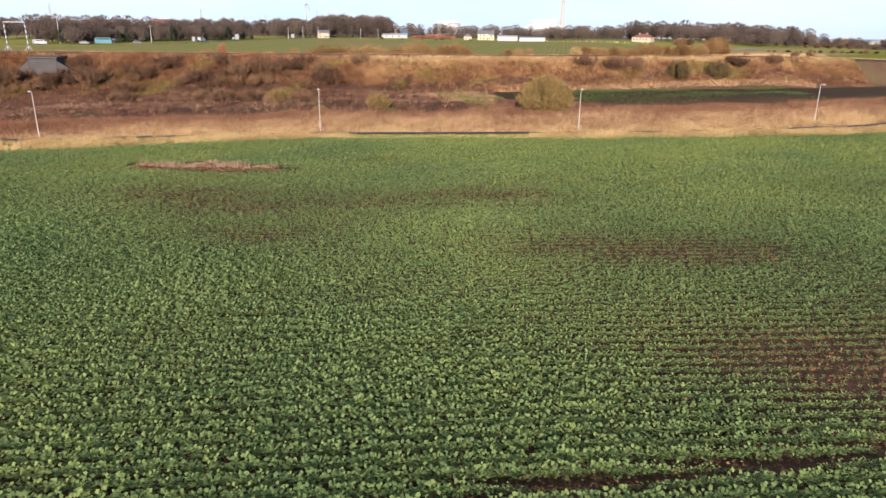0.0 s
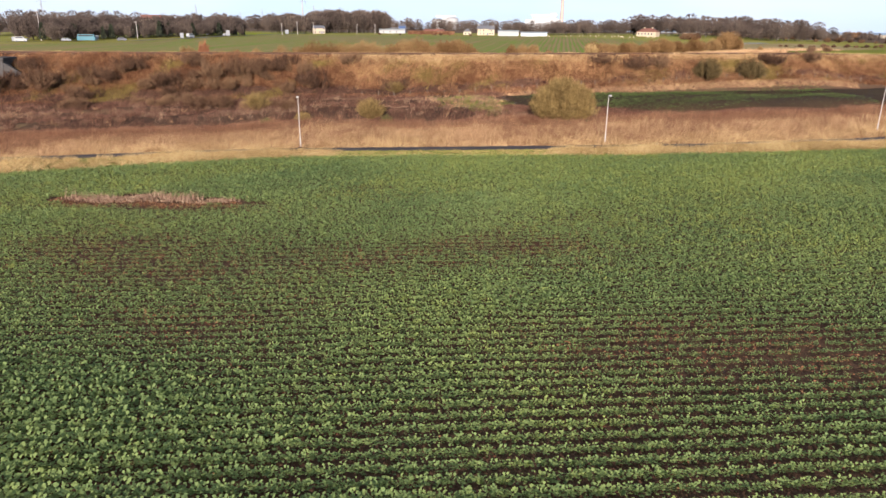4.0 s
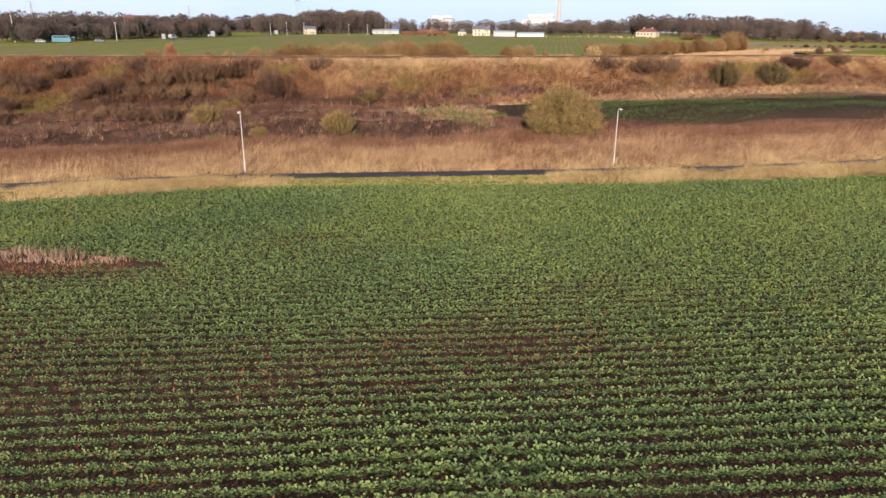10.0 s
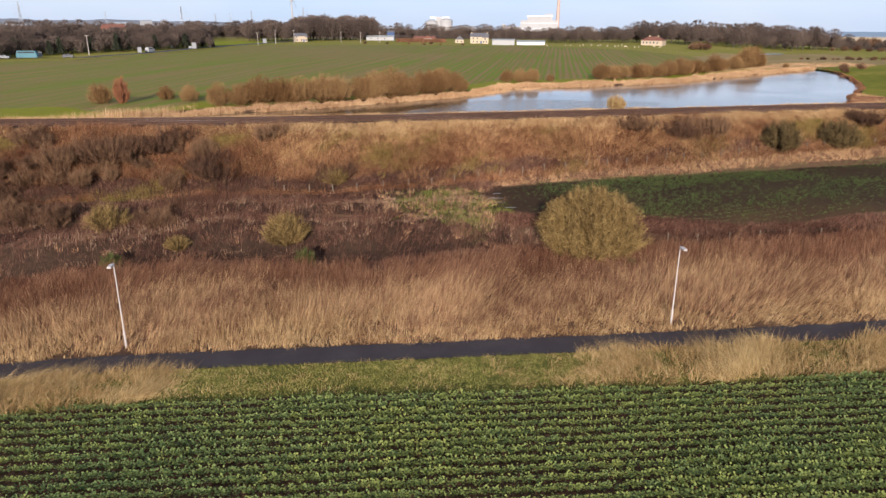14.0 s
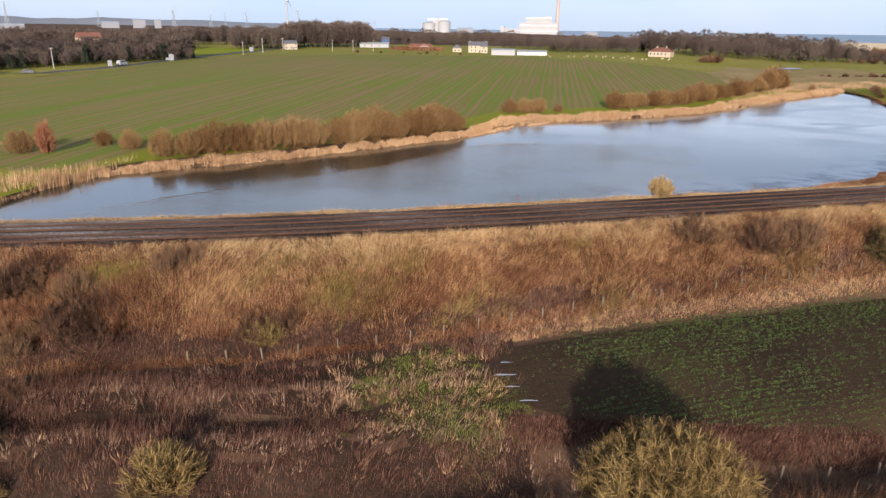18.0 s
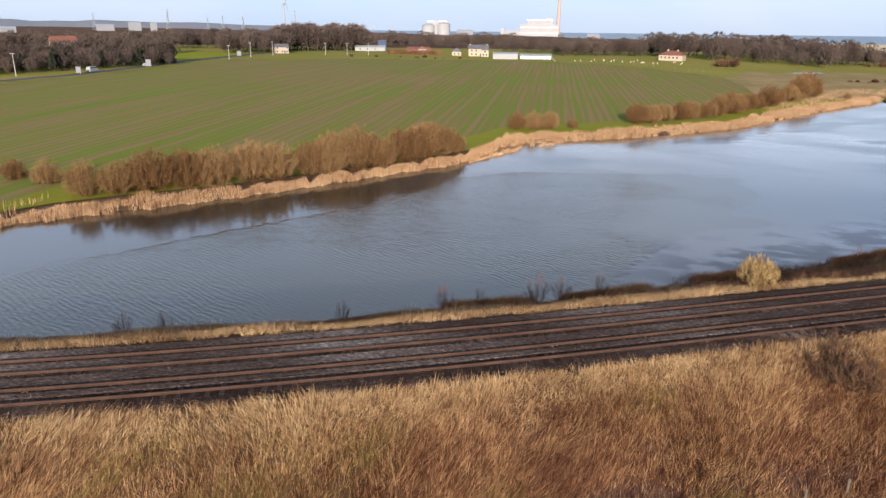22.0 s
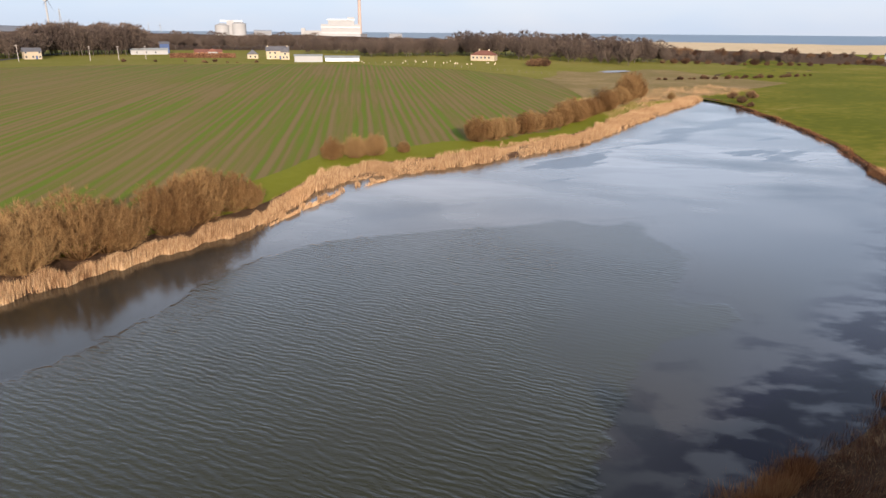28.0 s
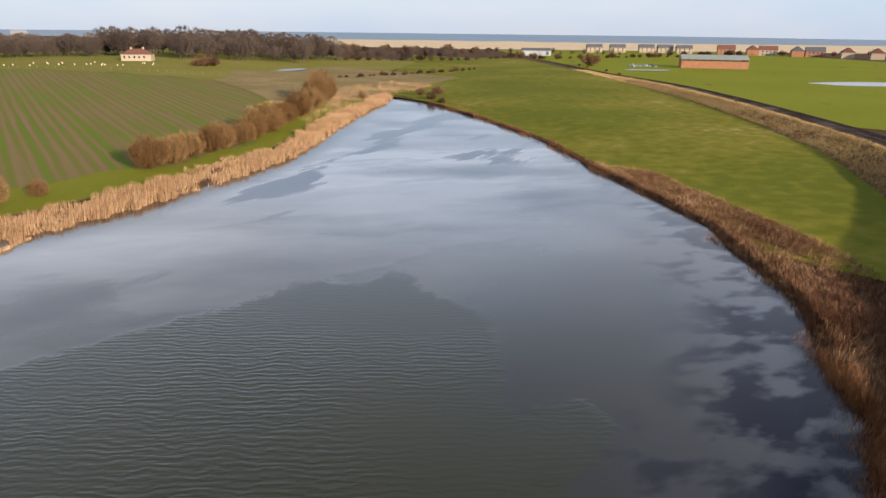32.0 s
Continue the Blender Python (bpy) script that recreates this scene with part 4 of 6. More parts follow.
reeds("reed_bed", -56, 161, 110000, lambda q: SHORE_N(q) + 0.5 * np.sin(q * 1.3) + 0.35 * np.sin(q * 3.1), lambda q: 3.2 + 1.0 * np.sin(q * 0.13) + 0.9 * np.sin(q * 0.8) + 0.6 * np.sin(q * 2.3) + 5.0 * smooth(4, 22, q), 0.95, "dense bed of tan dry reeds along the far shore")
reeds("reed_islands", 8, 29, 9000, lambda q: np.interp(q, [8, 12, 20, 29], [222.5, 228.3, 238.7, 247]), lambda q: 3.4 * smooth(-0.3, 0.8, np.sin(q * 2.1) + 0.6 * np.sin(q * 4.7)) - 0.4, 0.5, "low tan reed islands at the water's edge")
tx, ty = shared_out(9000, 58, 112, lambda x: np.maximum(RAIL(x) + 8, SHORE_S(x) - 15), lambda x: SHORE_S(x) + 0.6)
tufts("rush_bank", tx, ty, 0.55 + 0.3 * bumps(tx * 0.9, ty * 0.8), "bracken", "red-brown rushes on the bank beside the pond", "rushes", 12, 0.4, 0.05)
pick = rng.uniform(0, 1, len(tx)) < 0.1 + 0.25 * smooth(0.1, 0.6, bumps(tx * 1.1 + 2, ty))
tufts("rush_tussocks", tx[pick], ty[pick], 0.7, "reed", "pale tan tussocks among the rushes", "rushes", 14, 0.4, 0.05)
tx, ty = shared_out(16000, 84, 180, lambda x: np.minimum(RAIL(x) + 16, SHORE_S(np.clip(x, -56, 161)) - 4), lambda x: SHORE_S(np.clip(x, -56, 161)) - 3.5)
tufts("pasture_tufts", tx, ty, 0.14 + 0.06 * bumps(tx, ty), "lawn", "short green grazed grass with scattered tufts", "grass", 7, 0.5, 0.07)
reeds("east_reeds", 66, 161, 15000, lambda q: SHORE_S(q) - 2.8 + 0.8 * np.sin(q * 0.6), lambda q: 3.2 + 0.6 * np.sin(q * 0.9), 0.6, "brown reeds and rushes along the pasture shore", "rust_grass")
reeds("marsh_reeds", 100, 200, 16000, lambda q: np.interp(q, [100, 162, 200], [300, 352, 372]), lambda q: 38 - 0.1 * (q - 100), 0.9, "flat tan reed marsh beyond the pond")
reeds("west_reeds", -100, -50, 9000, lambda q: np.interp(q, [-100, -62, -50], [146, 156, 176]), lambda q: 14 + 0 * q, 1.6, "tan reeds at the end of the pond")


# ---- shrubs and trees ----
def twigs(paths, w0, w1):
    """Three-sided tapering twigs along paths (n, k, 3)."""
    p = np.asarray(paths)
    n, k, _ = p.shape
    w = np.linspace(w0, w1, k)
    ring = np.array([(math.cos(a), math.sin(a), 0) for a in (0, 2.1, 4.2)])
    v = (p[:, :, None, :] + ring[None, None] * w[None, :, None, None]).reshape(-1, 3)
    b = (np.arange(n) * k * 3)[:, None, None, None] + (np.arange(k - 1) * 3)[None, :, None, None]
    q = np.array([(0, 1, 4, 3), (1, 2, 5, 4), (2, 0, 3, 5)])
    return v, (b + q[None, None]).reshape(-1, 4)


def joined(pieces):
    v, f, o = [], [], 0
    for a, b in pieces:
        v.append(a)
        f.append(b + o)
        o += len(a)
    return np.concatenate(v), np.concatenate(f)


def sprays(tips, way, n, length, width, droop=0.0, open_=0.38):
    """Flat slender twigs that fan out from places; each a thin quad."""
    k = len(tips)
    p = np.repeat(tips, n, 0) + rng.normal(0, 0.04, (k * n, 3))
    d = np.repeat(way, n, 0) + rng.normal(0, open_, (k * n, 3))
    d /= np.linalg.norm(d, axis=1, keepdims=True) + 1e-9
    d[:, 2] -= droop
    L = (length * rng.uniform(0.5, 1.2, k * n))[:, None]
    s = np.cross(d, rng.normal(0, 1, (k * n, 3)))
    s *= (width / 2) / (np.linalg.norm(s, axis=1, keepdims=True) + 1e-9)
    v = np.stack([p - s, p + s, p + d * L + s * 0.4, p + d * L - s * 0.4], 1).reshape(-1, 3)
    return v, (np.arange(k * n) * 4)[:, None] + [0, 1, 2, 3]


def fan(stems, height, spread_, curl=0.25):
    """Stems that rise from the foot of a shrub and bend outward."""
    a = rng.uniform(0, 2 * np.pi, stems)
    r = np.sqrt(rng.uniform(0, 1, stems))
    h = height * np.sqrt(1.0 - 0.82 * r**2) * rng.uniform(0.74, 1.06, stems)
    t = np.linspace(0, 1, 5)
    rad = spread_ * r[:, None] * (0.15 + 0.85 * t[None] ** (1 - curl))
    wob = rng.normal(0, 0.05 * spread_, (stems, 5)) * t
    return np.stack([rad * np.cos(a)[:, None] + wob, rad * np.sin(a)[:, None] + wob[::-1], h[:, None] * t[None]], -1)


def shrub(name, stems, height, spread_, mat, label, category, group, fine=5, twig=0.9, width=0.035, thick=0.05, curl=0.25, feet=1, loose=0.38):
    ob = empty(name, pose(0, 0, -200), label, category, group)
    p = fan(stems, height, spread_, curl)
    if feet > 1:
        which = rng.integers(feet, size=stems)
        p = p * rng.uniform(0.45, 1.15, feet)[which][:, None, None]
        p[..., :2] += (rng.uniform(-1, 1, (feet, 2)) * [spread_ * 1.5, spread_ * 0.9])[which][:, None]
    v, f = twigs(p, thick, thick * 0.35)
    tagged(mesh_of("trunk", v, f, mat, ob), kind="stuff")
    pieces = []
    for k in (2, 3, 4):
        d = p[:, k] - p[:, k - 1]
        d /= np.linalg.norm(d, axis=1, keepdims=True)
        pieces.append(sprays(p[:, k], d, fine, twig * height / 6, width, 0, loose))
        pieces.append(sprays((p[:, k] + p[:, k - 1]) / 2, d, fine, twig * height / 6, width, 0, loose))
    v, f = joined(pieces)
    tagged(mesh_of("crown", v, f, mat, ob), kind="stuff")
    return ob


def drop_in(kinds, spots, sink=0.1, tilt=4):
    """Copies of the first of kinds at (x, y, size), turned by chance."""
    made = []
    for x, y, s in spots:
        k = kinds[int(rng.integers(len(kinds)))]
        c = copy_thing(k, pose(x, y, float(ground(x, y)) - sink, rng.uniform(-tilt, tilt), rng.uniform(-tilt, tilt), rng.uniform(0, 360)))
        sz = s * rng.uniform(0.93, 1.07)
        c.scale = (s, s, sz)
        made.append(c)
    return made


def discard(kinds):
    for k in kinds:
        for o in (*k.children_recursive, k):
            bpy.data.objects.remove(o)


willows = [shrub("willow_bush", 130, 5.2, 3.0, "willow", "bare orange-brown willow bush behind the reeds", "bush", "willows on the far shore", 17, 0.72, 0.022, 0.028, 0.55, 1, 0.8) for _ in range(4)]
WILLOWS = [(-71, 192, 1.0), (-60, 199, 0.65), (-54.2, 197.5, 0.75), (-46, 192, 0.8), (-42, 193.5, 0.95), (-38, 196, 1.05), (-34, 198, 0.9), (-30.5, 200, 1.1), (-26, 203, 1.05), (-22.5, 205, 1.0),
                  (-18, 208.5, 1.05), (-14.5, 211, 0.95), (-11, 213, 1.1), (-7.5, 215.5, 1.0), (-3.5, 220, 1.15), (0, 224, 1.2), (3.5, 228, 0.95), (-1, 228, 1.1), (-36, 202, 0.9), (-24, 208, 0.9), (-16, 214, 0.9),
                  (20, 260, 0.9), (24, 261.5, 0.85), (28.2, 263, 1.0), (34, 265, 0.55), (51.8, 274, 1.1), (56, 276, 1.0), (60.5, 279.5, 1.1), (65, 282, 1.0), (69, 284.5, 1.05), (73, 287, 0.9), (79, 292, 1.15),
                  (84, 297, 1.2), (89, 302, 1.1), (93, 306, 1.05), (98, 311, 1.0), (104, 317, 1.2), (110, 324, 1.1), (118, 333, 1.3), (126, 342, 1.5), (132, 351, 1.6), (138, 354, 1.2), (146, 347, 0.5)]
drop_in(willows, [(x, y, z * (1.12 if -50 < x < 5 else 0.95) * rng.uniform(0.85, 1.1)) for x, y, z in WILLOWS])
drop_in(willows, [(x + rng.uniform(1.2, 2.6), y + rng.uniform(0.5, 2.8), z * rng.uniform(0.7, 1.0)) for x, y, z in WILLOWS[::2] if z > 0.8 and x > -50])
red = shrub("red_willow", 110, 5.4, 1.6, "red_willow", "upright orange-red willow bush by the reeds", "bush", "", 5, 0.9, 0.05, 0.06, 0.5)
red.matrix_basis = pose(-66.5, 192, float(ground(-66.5, 192)) - 0.1)
discard(willows)
big = shrub("round_willow", 460, 5.7, 4.6, "olive_twig", "large round olive-brown bare willow bush beside the field corner", "bush", "", 20, 0.7, 0.032, 0.04, 0.62, 1, 0.75)
big.matrix_basis = pose(15.4, 104.6, float(ground(15.4, 104.6)) - 0.2)
darks = [shrub("thorn_shrub", 110, 2.9, 1.9, "dark_twig", "sprawling bare thorn thicket on the embankment", "bush", "thorn thickets of the bank", 9, 1.5, 0.025, 0.025, 0.4, 6) for _ in range(4)]
drop_in(darks, [(-39, 120, 1.0), (-34, 121, 1.15), (-31, 123, 0.9), (-23.3, 120.5, 1.0), (-10.2, 122, 0.75), (-35.4, 109, 0.9), (-77, 113, 1.1), (-70, 113.5, 1.0), (-63, 114.5, 1.2), (-56, 117, 1.0),
                (-47.5, 117, 1.1), (-52, 120, 1.0), (-43, 122, 0.9), (-40, 117.5, 0.9), (-27, 124, 0.8), (-18, 126, 0.7), (27, 136.5, 0.8), (33, 136.5, 0.9), (37, 138, 1.0), (-26, 108.5, 0.6), (62, 146, 0.9), (70, 149, 0.8), (-29.7, 110, 0.7)]
        + [(x, FENCE(x) + u, z) for x, u, z in zip(rng.uniform(-85, -24, 24), rng.uniform(0, 7.5, 24), rng.uniform(0.5, 0.95, 24))]
        + [(x, y, z) for x, y, z in zip(rng.uniform(-60, -18, 12), rng.uniform(106, 115, 12), rng.uniform(0.4, 0.75, 12))])
discard(darks)
olives = [shrub("sallow_shrub", 80, 2.4, 1.9, "olive_twig", "low tangled olive sallow shrub in the scrub", "bush", "sallow shrubs", 9, 1.3, 0.03, 0.03) for _ in range(2)]
drop_in(olives, [(-12.2, 107.6, 1.15), (-29, 108.5, 1.05), (-22, 106.6, 0.6), (-9.8, 121.5, 0.8)])
discard(olives)
ever = [shrub("evergreen_bush", 90, 4.6, 3.0, "holm", "dense dark green-brown bush at the foot of the embankment", "bush", "dark bushes", 16, 0.9, 0.045, 0.04, 0.6, 1, 0.8) for _ in range(2)]
drop_in(ever, [(47, 137.6, 0.85), (56, 140.2, 0.85)])
discard(ever)
gorse = [shrub("gorse_bush", 60, 1.5, 0.95, "gorse", "small bright green gorse bush among dry grass", "bush", "gorse bushes", 14, 1.4, 0.04, 0.02)]
drop_in(gorse, [(-9.4, 102.6, 1.0), (-26.2, 102.4, 1.05), (18.5, 101.8, 0.6)])
discard(gorse)
saplings = [shrub("pond_sapling", 22, 2.6, 1.0, "red_twig", "thin bare red-brown sapling at the pond edge", "bush", "saplings on the near shore", 7, 0.8, 0.009, 0.012, 0.3, 1, 0.45) for _ in range(2)]
drop_in(saplings, [(-20, 147.5, 0.8), (-17, 148, 0.7), (4, 152.5, 1.0), (7, 153.2, 0.8), (12, 154.8, 1.2), (14, 155.2, 1.0), (17.5, 156.5, 0.9), (-4, 150.6, 0.7), (46, 166.5, 1.1)])
discard(saplings)
yellow = shrub("pale_bush", 90, 2.2, 1.4, "straw", "rounded pale straw-coloured bush beside the railway", "bush", "", 8, 1.2, 0.04, 0.02)
yellow.matrix_basis = pose(27.3, 148.6, float(ground(27.3, 148.6)))


def bare_tree(height, fine=20, width=0.1, seed_label="bare grey-brown winter tree at the edge of the wood"):
    ob = empty("tree", pose(0, 0, -200), seed_label, "tree", "trees of the woods")
    t = np.linspace(0, 1, 6)
    trunk = np.stack([0.25 * np.sin(t * 3), 0.2 * np.sin(t * 2 + 1), t * height * 0.75], -1)[None]
    pieces = [twigs(trunk, height * 0.022, height * 0.006)]
    n = 46
    a = np.arange(n) * 2.4 + rng.uniform(-0.4, 0.4, n)
    up = np.sin(np.linspace(-0.5, 1.45, n)) + rng.uniform(-0.08, 0.08, n)
    out = np.sqrt(np.clip(1 - up**2, 0.02, 1)) * rng.uniform(0.75, 1.08, n)
    end = np.stack([np.cos(a) * out * 0.40 * height, np.sin(a) * out * 0.40 * height, (0.60 + 0.34 * up * rng.uniform(0.9, 1.08, n)) * height], -1)
    foot = np.stack([0 * a, 0 * a, np.clip(0.6 * end[:, 2] - 0.12 * height, 0.15 * height, 0.6 * height)], -1)
    s = np.linspace(0, 1, 4)[None, :, None]
    limb = foot[:, None] * (1 - s) + end[:, None] * s
    limb[:, 1:3, 2] -= 0.03 * height
    pieces.append(twigs(limb, height * 0.008, height * 0.002))
    v, f = joined(pieces)
    mesh_of("trunk", v, f, "bark", ob)
    base = np.concatenate([limb[:, 1], limb[:, 2], limb[:, 3], trunk[0, 3:]])
    way = np.concatenate([limb[:, 2] - limb[:, 1], limb[:, 3] - limb[:, 2], limb[:, 3] - limb[:, 2], np.tile([[0, 0, 1.0]], (3, 1))])
    way /= np.linalg.norm(way, axis=1, keepdims=True)
    v, f = sprays(base, way, fine, height * 0.11, width, 0, 0.95)
    mesh_of("crown", v, f, "tree_twig", ob)
    return ob


def conifer(height):
    ob = empty("conifer", pose(0, 0, -200), "dark green conifer in the wood", "tree", "trees of the woods")
    v, f = twigs(np.stack([np.zeros(4), np.zeros(4), np.linspace(0, height, 4)], -1)[None], height * 0.02, 0.02)
    mesh_of("trunk", v, f, "bark", ob)
    n = 420
    z = rng.uniform(0.12, 0.98, n) ** 0.8 * height
    a = rng.uniform(0, 2 * np.pi, n)
    r = (height - z) * 0.24 * rng.uniform(0.3, 1, n)
    p = np.stack([np.cos(a) * r, np.sin(a) * r, z], -1)
    v, f = sprays(p, np.stack([np.cos(a), np.sin(a), -0.2 + 0 * a], -1), 3, height * 0.10, height * 0.035, 0.2, 0.5)
    mesh_of("crown", v, f, "needle", ob)
    return ob


def view_place(az, far, x0=4.4, y0=109.0):
    return x0 + far * math.sin(radians(az)), y0 + far * math.cos(radians(az))


bares = [bare_tree(12.0) for _ in range(5)]
inner = [bare_tree(12.0, 13, 0.16) for _ in range(3)]
firs = [conifer(11.0) for _ in range(2)]


def wood(n, az0, az1, far0, far1, size, kinds, vary=0.15, deep=0.0, behind=False):
    spots = []
    for i in range(n):
        u = (i + rng.uniform(0.1, 0.9)) / n
        az = az0 + (az1 - az0) * u
        x, y = view_place(az, far0 + (far1 - far0) * u + rng.uniform(0, deep))
        spots.append((x, y, size * rng.uniform(1 - vary, 1 + vary)))
    if not behind:
        return drop_in(kinds, spots, 0.2, 2)
    for name, mat in (("trunk", "bark"), ("crown", "tree_twig")):
        pieces = []
        for x, y, z in spots:
            k = kinds[int(rng.integers(len(kinds)))]
            me = next(c for c in k.children if c.name.startswith(name)).data
            v, f = np.empty(len(me.vertices) * 3), np.empty(len(me.loops), int)
            me.vertices.foreach_get("co", v)
            me.loops.foreach_get("vertex_index", f)
            a = rng.uniform(0, 6.28)
            v = v.reshape(-1, 3) @ np.array([[math.cos(a), math.sin(a), 0], [-math.sin(a), math.cos(a), 0], [0, 0, 1]]) * z
            pieces.append((v + [x, y, float(ground(x, y)) - 0.2], f.reshape(-1, 4)))
        v, f = joined(pieces)
        tagged(mesh_of("woodland_" + name, v, f, mat), "mass of bare grey-brown winter trees behind the wood's edge", "woodland", kind="stuff")


wood(54, -41, -22.0, 302, 355, 0.68, bares + firs + firs, 0.22, 14)
wood(95, -42, -22.2, 320, 370, 0.88, inner, 0.2, 25, True)
wood(60, -43, -22.0, 410, 480, 1.12, inner, 0.15, 60, True)
wood(20, -23.0, -17.4, 600, 600, 1.15, bares, 0.2, 30)
wood(18, -18.4, -13.2, 495, 520, 1.15, bares, 0.2, 20)
wood(16, -18.0, -13.2, 530, 560, 1.3, bares, 0.15, 20)
wood(30, -14.2, -6.8, 540, 560, 1.5, bares, 0.1, 15)
wood(24, -13.6, -7.2, 575, 590, 1.65, inner, 0.08, 20, True)
wood(34, -7.2, 6.0, 670, 660, 1.0, inner, 0.3, 60, True)
wood(22, 4.5, 12.0, 560, 560, 0.85, bares, 0.25, 40)
wood(36, 8.5, 17.5, 505, 500, 0.95, bares, 0.2, 40)
wood(52, 16.0, 30.5, 505, 505, 1.25, bares, 0.15, 60)
wood(14, 20.0, 29.0, 475, 480, 1.0, bares, 0.25, 12)
wood(12, 29.5, 32.0, 520, 540, 1.0, bares, 0.25, 60)
wood(30, 31.5, 41.0, 535, 580, 0.6, bares, 0.3, 60)
wood(24, 38.0, 54.0, 600, 720, 0.42, inner, 0.35, 60, True)
discard(bares + inner + firs)


# ---- street lamps, fences ----
def street_lamp():
    ob = empty("street_lamp", pose(0, 0, -200), "tall pale grey lamp post beside the footpath", "street lamp", "lamps along the footpath")
    part("base_compartment", cone(bmesh.new(), 0.075, 0.075, 0, 1.2, 12), "lamp_grey", ob)
    part("column", cone(bmesh.new(), 0.05, 0.036, 1.2, 5.9, 12), "lamp_grey", ob)
    part("bracket", boxed(-0.035, 0.035, -0.3, 0.05, 5.86, 5.95, bevel=0.01), "lamp_grey", ob)
    head = part("lantern", boxed(-0.13, 0.13, -0.85, -0.22, 5.87, 6.0, bevel=0.03), "lamp_grey", ob, "flat grey lamp head")
    part("lens", boxed(-0.1, 0.1, -0.8, -0.4, 5.845, 5.868), "white", head)
    return ob


lamp = street_lamp()
for x, y, turn in ((-53.0, 78.7, 12), (-18.2, 87.9, 8), (19.0, 92.2, 6), (57.2, 100.2, 14)):
    copy_thing(lamp, pose(x, y, float(ground(x, y)) - 0.02, 0, 0, turn))
discard([lamp])


def fence_line(line, x0, x1, gap, label, tall=1.0, thick=0.05):
    ob = empty("fence", Matrix(), label, "fence")
    bm = boxed(-thick, thick, -thick, thick, -0.1, tall, bevel=0.012)
    first = part("post", bm, "post", ob)
    tops, x, k = [], x0, 0
    while x < x1:
        y = float(line(x))
        z = float(ground(x, y))
        p = first if k == 0 else new("post", first.data)
        p.parent = ob
        p.matrix_basis = pose(x, y, z, rng.uniform(-4, 4), rng.uniform(-4, 4), rng.uniform(0, 90))
        tops.append((x, y, z))
        x += gap * rng.uniform(0.93, 1.07)
        k += 1
    for h in (0.35, 0.7, 1.05):
        pts = np.array(tops) + [0, 0, h * tall / 1.15]
        v, f = twigs(pts[None], 0.006, 0.006)
        mesh_of("wire", v, f, "rust", ob)
    return ob


fence_line(FENCE, -15, 82, 2.65, "post and wire fence with pale wooden posts below the embankment")
fence_line(lambda x: np.interp(x, [20, 42, 80], [109.8, 111.3, 119]), 21, 78, 3.05, "low post and wire fence with pale posts beside the corner field")
fence_line(lambda x: np.interp(x, [62, 152], [531, 452]), 62, 150, 3.0, "low paddock fence with pale posts", 1.1, 0.09)


# ---- muddy corner ----
def puddle(x, y, rx, ry, turn):
    bm = bmesh.new()
    vs = []
    for i in range(20):
        a = i / 20 * 2 * math.pi
        k = 1 + 0.25 * math.sin(3 * a + x) + 0.15 * math.sin(7 * a)
        vs.append(bm.verts.new((rx * k * math.cos(a), ry * k * math.sin(a), 0)))
    bm.faces.new(vs)
    ob = part("puddle", bm, "puddle_ice")
    ob.matrix_basis = pose(x, y, float(ground(x, y)) + 0.1, 0, 0, turn)
    return tagged(ob, "frozen pale puddle in a muddy wheel rut", "puddle", "puddles in the field corner")


for x, y, rx, ry, turn in ((7.9, 118.5, 0.75, 0.12, 2), (8.4, 117.0, 0.5, 0.07, 4), (8.2, 120.2, 0.45, 0.07, 3), (9.4, 115.4, 0.6, 0.08, 2)):
    puddle(x, y, rx, ry, turn)
qx, qy = shared_out(16000, 8.5, 70, lambda x: np.interp(x, [8, 12, 24, 38, 110], [115.5, 113.6, 112.8, 114.3, 130]) + 0.4, lambda x: FENCE(x) - 1.8)
row_ = np.round((qy - 0.27 * qx) / 0.55) * 0.55 + 0.27 * qx
qy = row_ + rng.normal(0, 0.06, len(qx))
thin = rng.uniform(0, 1, len(qx)) < np.clip(0.5 + 0.9 * bumps(qx * 0.3, qy * 1.1) + 0.5 * bumps(qx, qy * 2), 0.04, 1) * smooth(9, 18, qx)
leaves("sparse_crop", qx[thin], qy[thin], np.full(thin.sum(), 0.6), 7, "corner_leaf", "sparse low green crop in dark soil", "crop", 0.75, 0.6)
wx, wy = shared_out(5000, 8, 80, lambda x: np.interp(x, [8, 24, 40, 80], [112.0, 111.0, 112.0, 119]), lambda x: np.interp(x, [8, 24, 40, 80], [113.8, 113.2, 114.6, 122]))
tufts("field_edge_weeds", wx, wy, 0.4, "russet", "dark brown weeds along the field corner", "scrub", 10, 0.35, 0.04)


# ---- far buildings ----
def gable_roof(bm, x0, x1, y0, y1, z, rise, over=0.4, hip=0.0):
    v = [bm.verts.new(p) for p in ((x0 - over, y0 - over, z), (x1 + over, y0 - over, z), (x1 + over, y1 + over, z), (x0 - over, y1 + over, z),
                                   (x0 - over + hip, (y0 + y1) / 2, z + rise), (x1 + over - hip, (y0 + y1) / 2, z + rise))]
    for f in ((0, 1, 5, 4), (2, 3, 4, 5), (3, 0, 4), (1, 2, 5), (3, 2, 1, 0)):
        bm.faces.new([v[i] for i in f])
    return bm


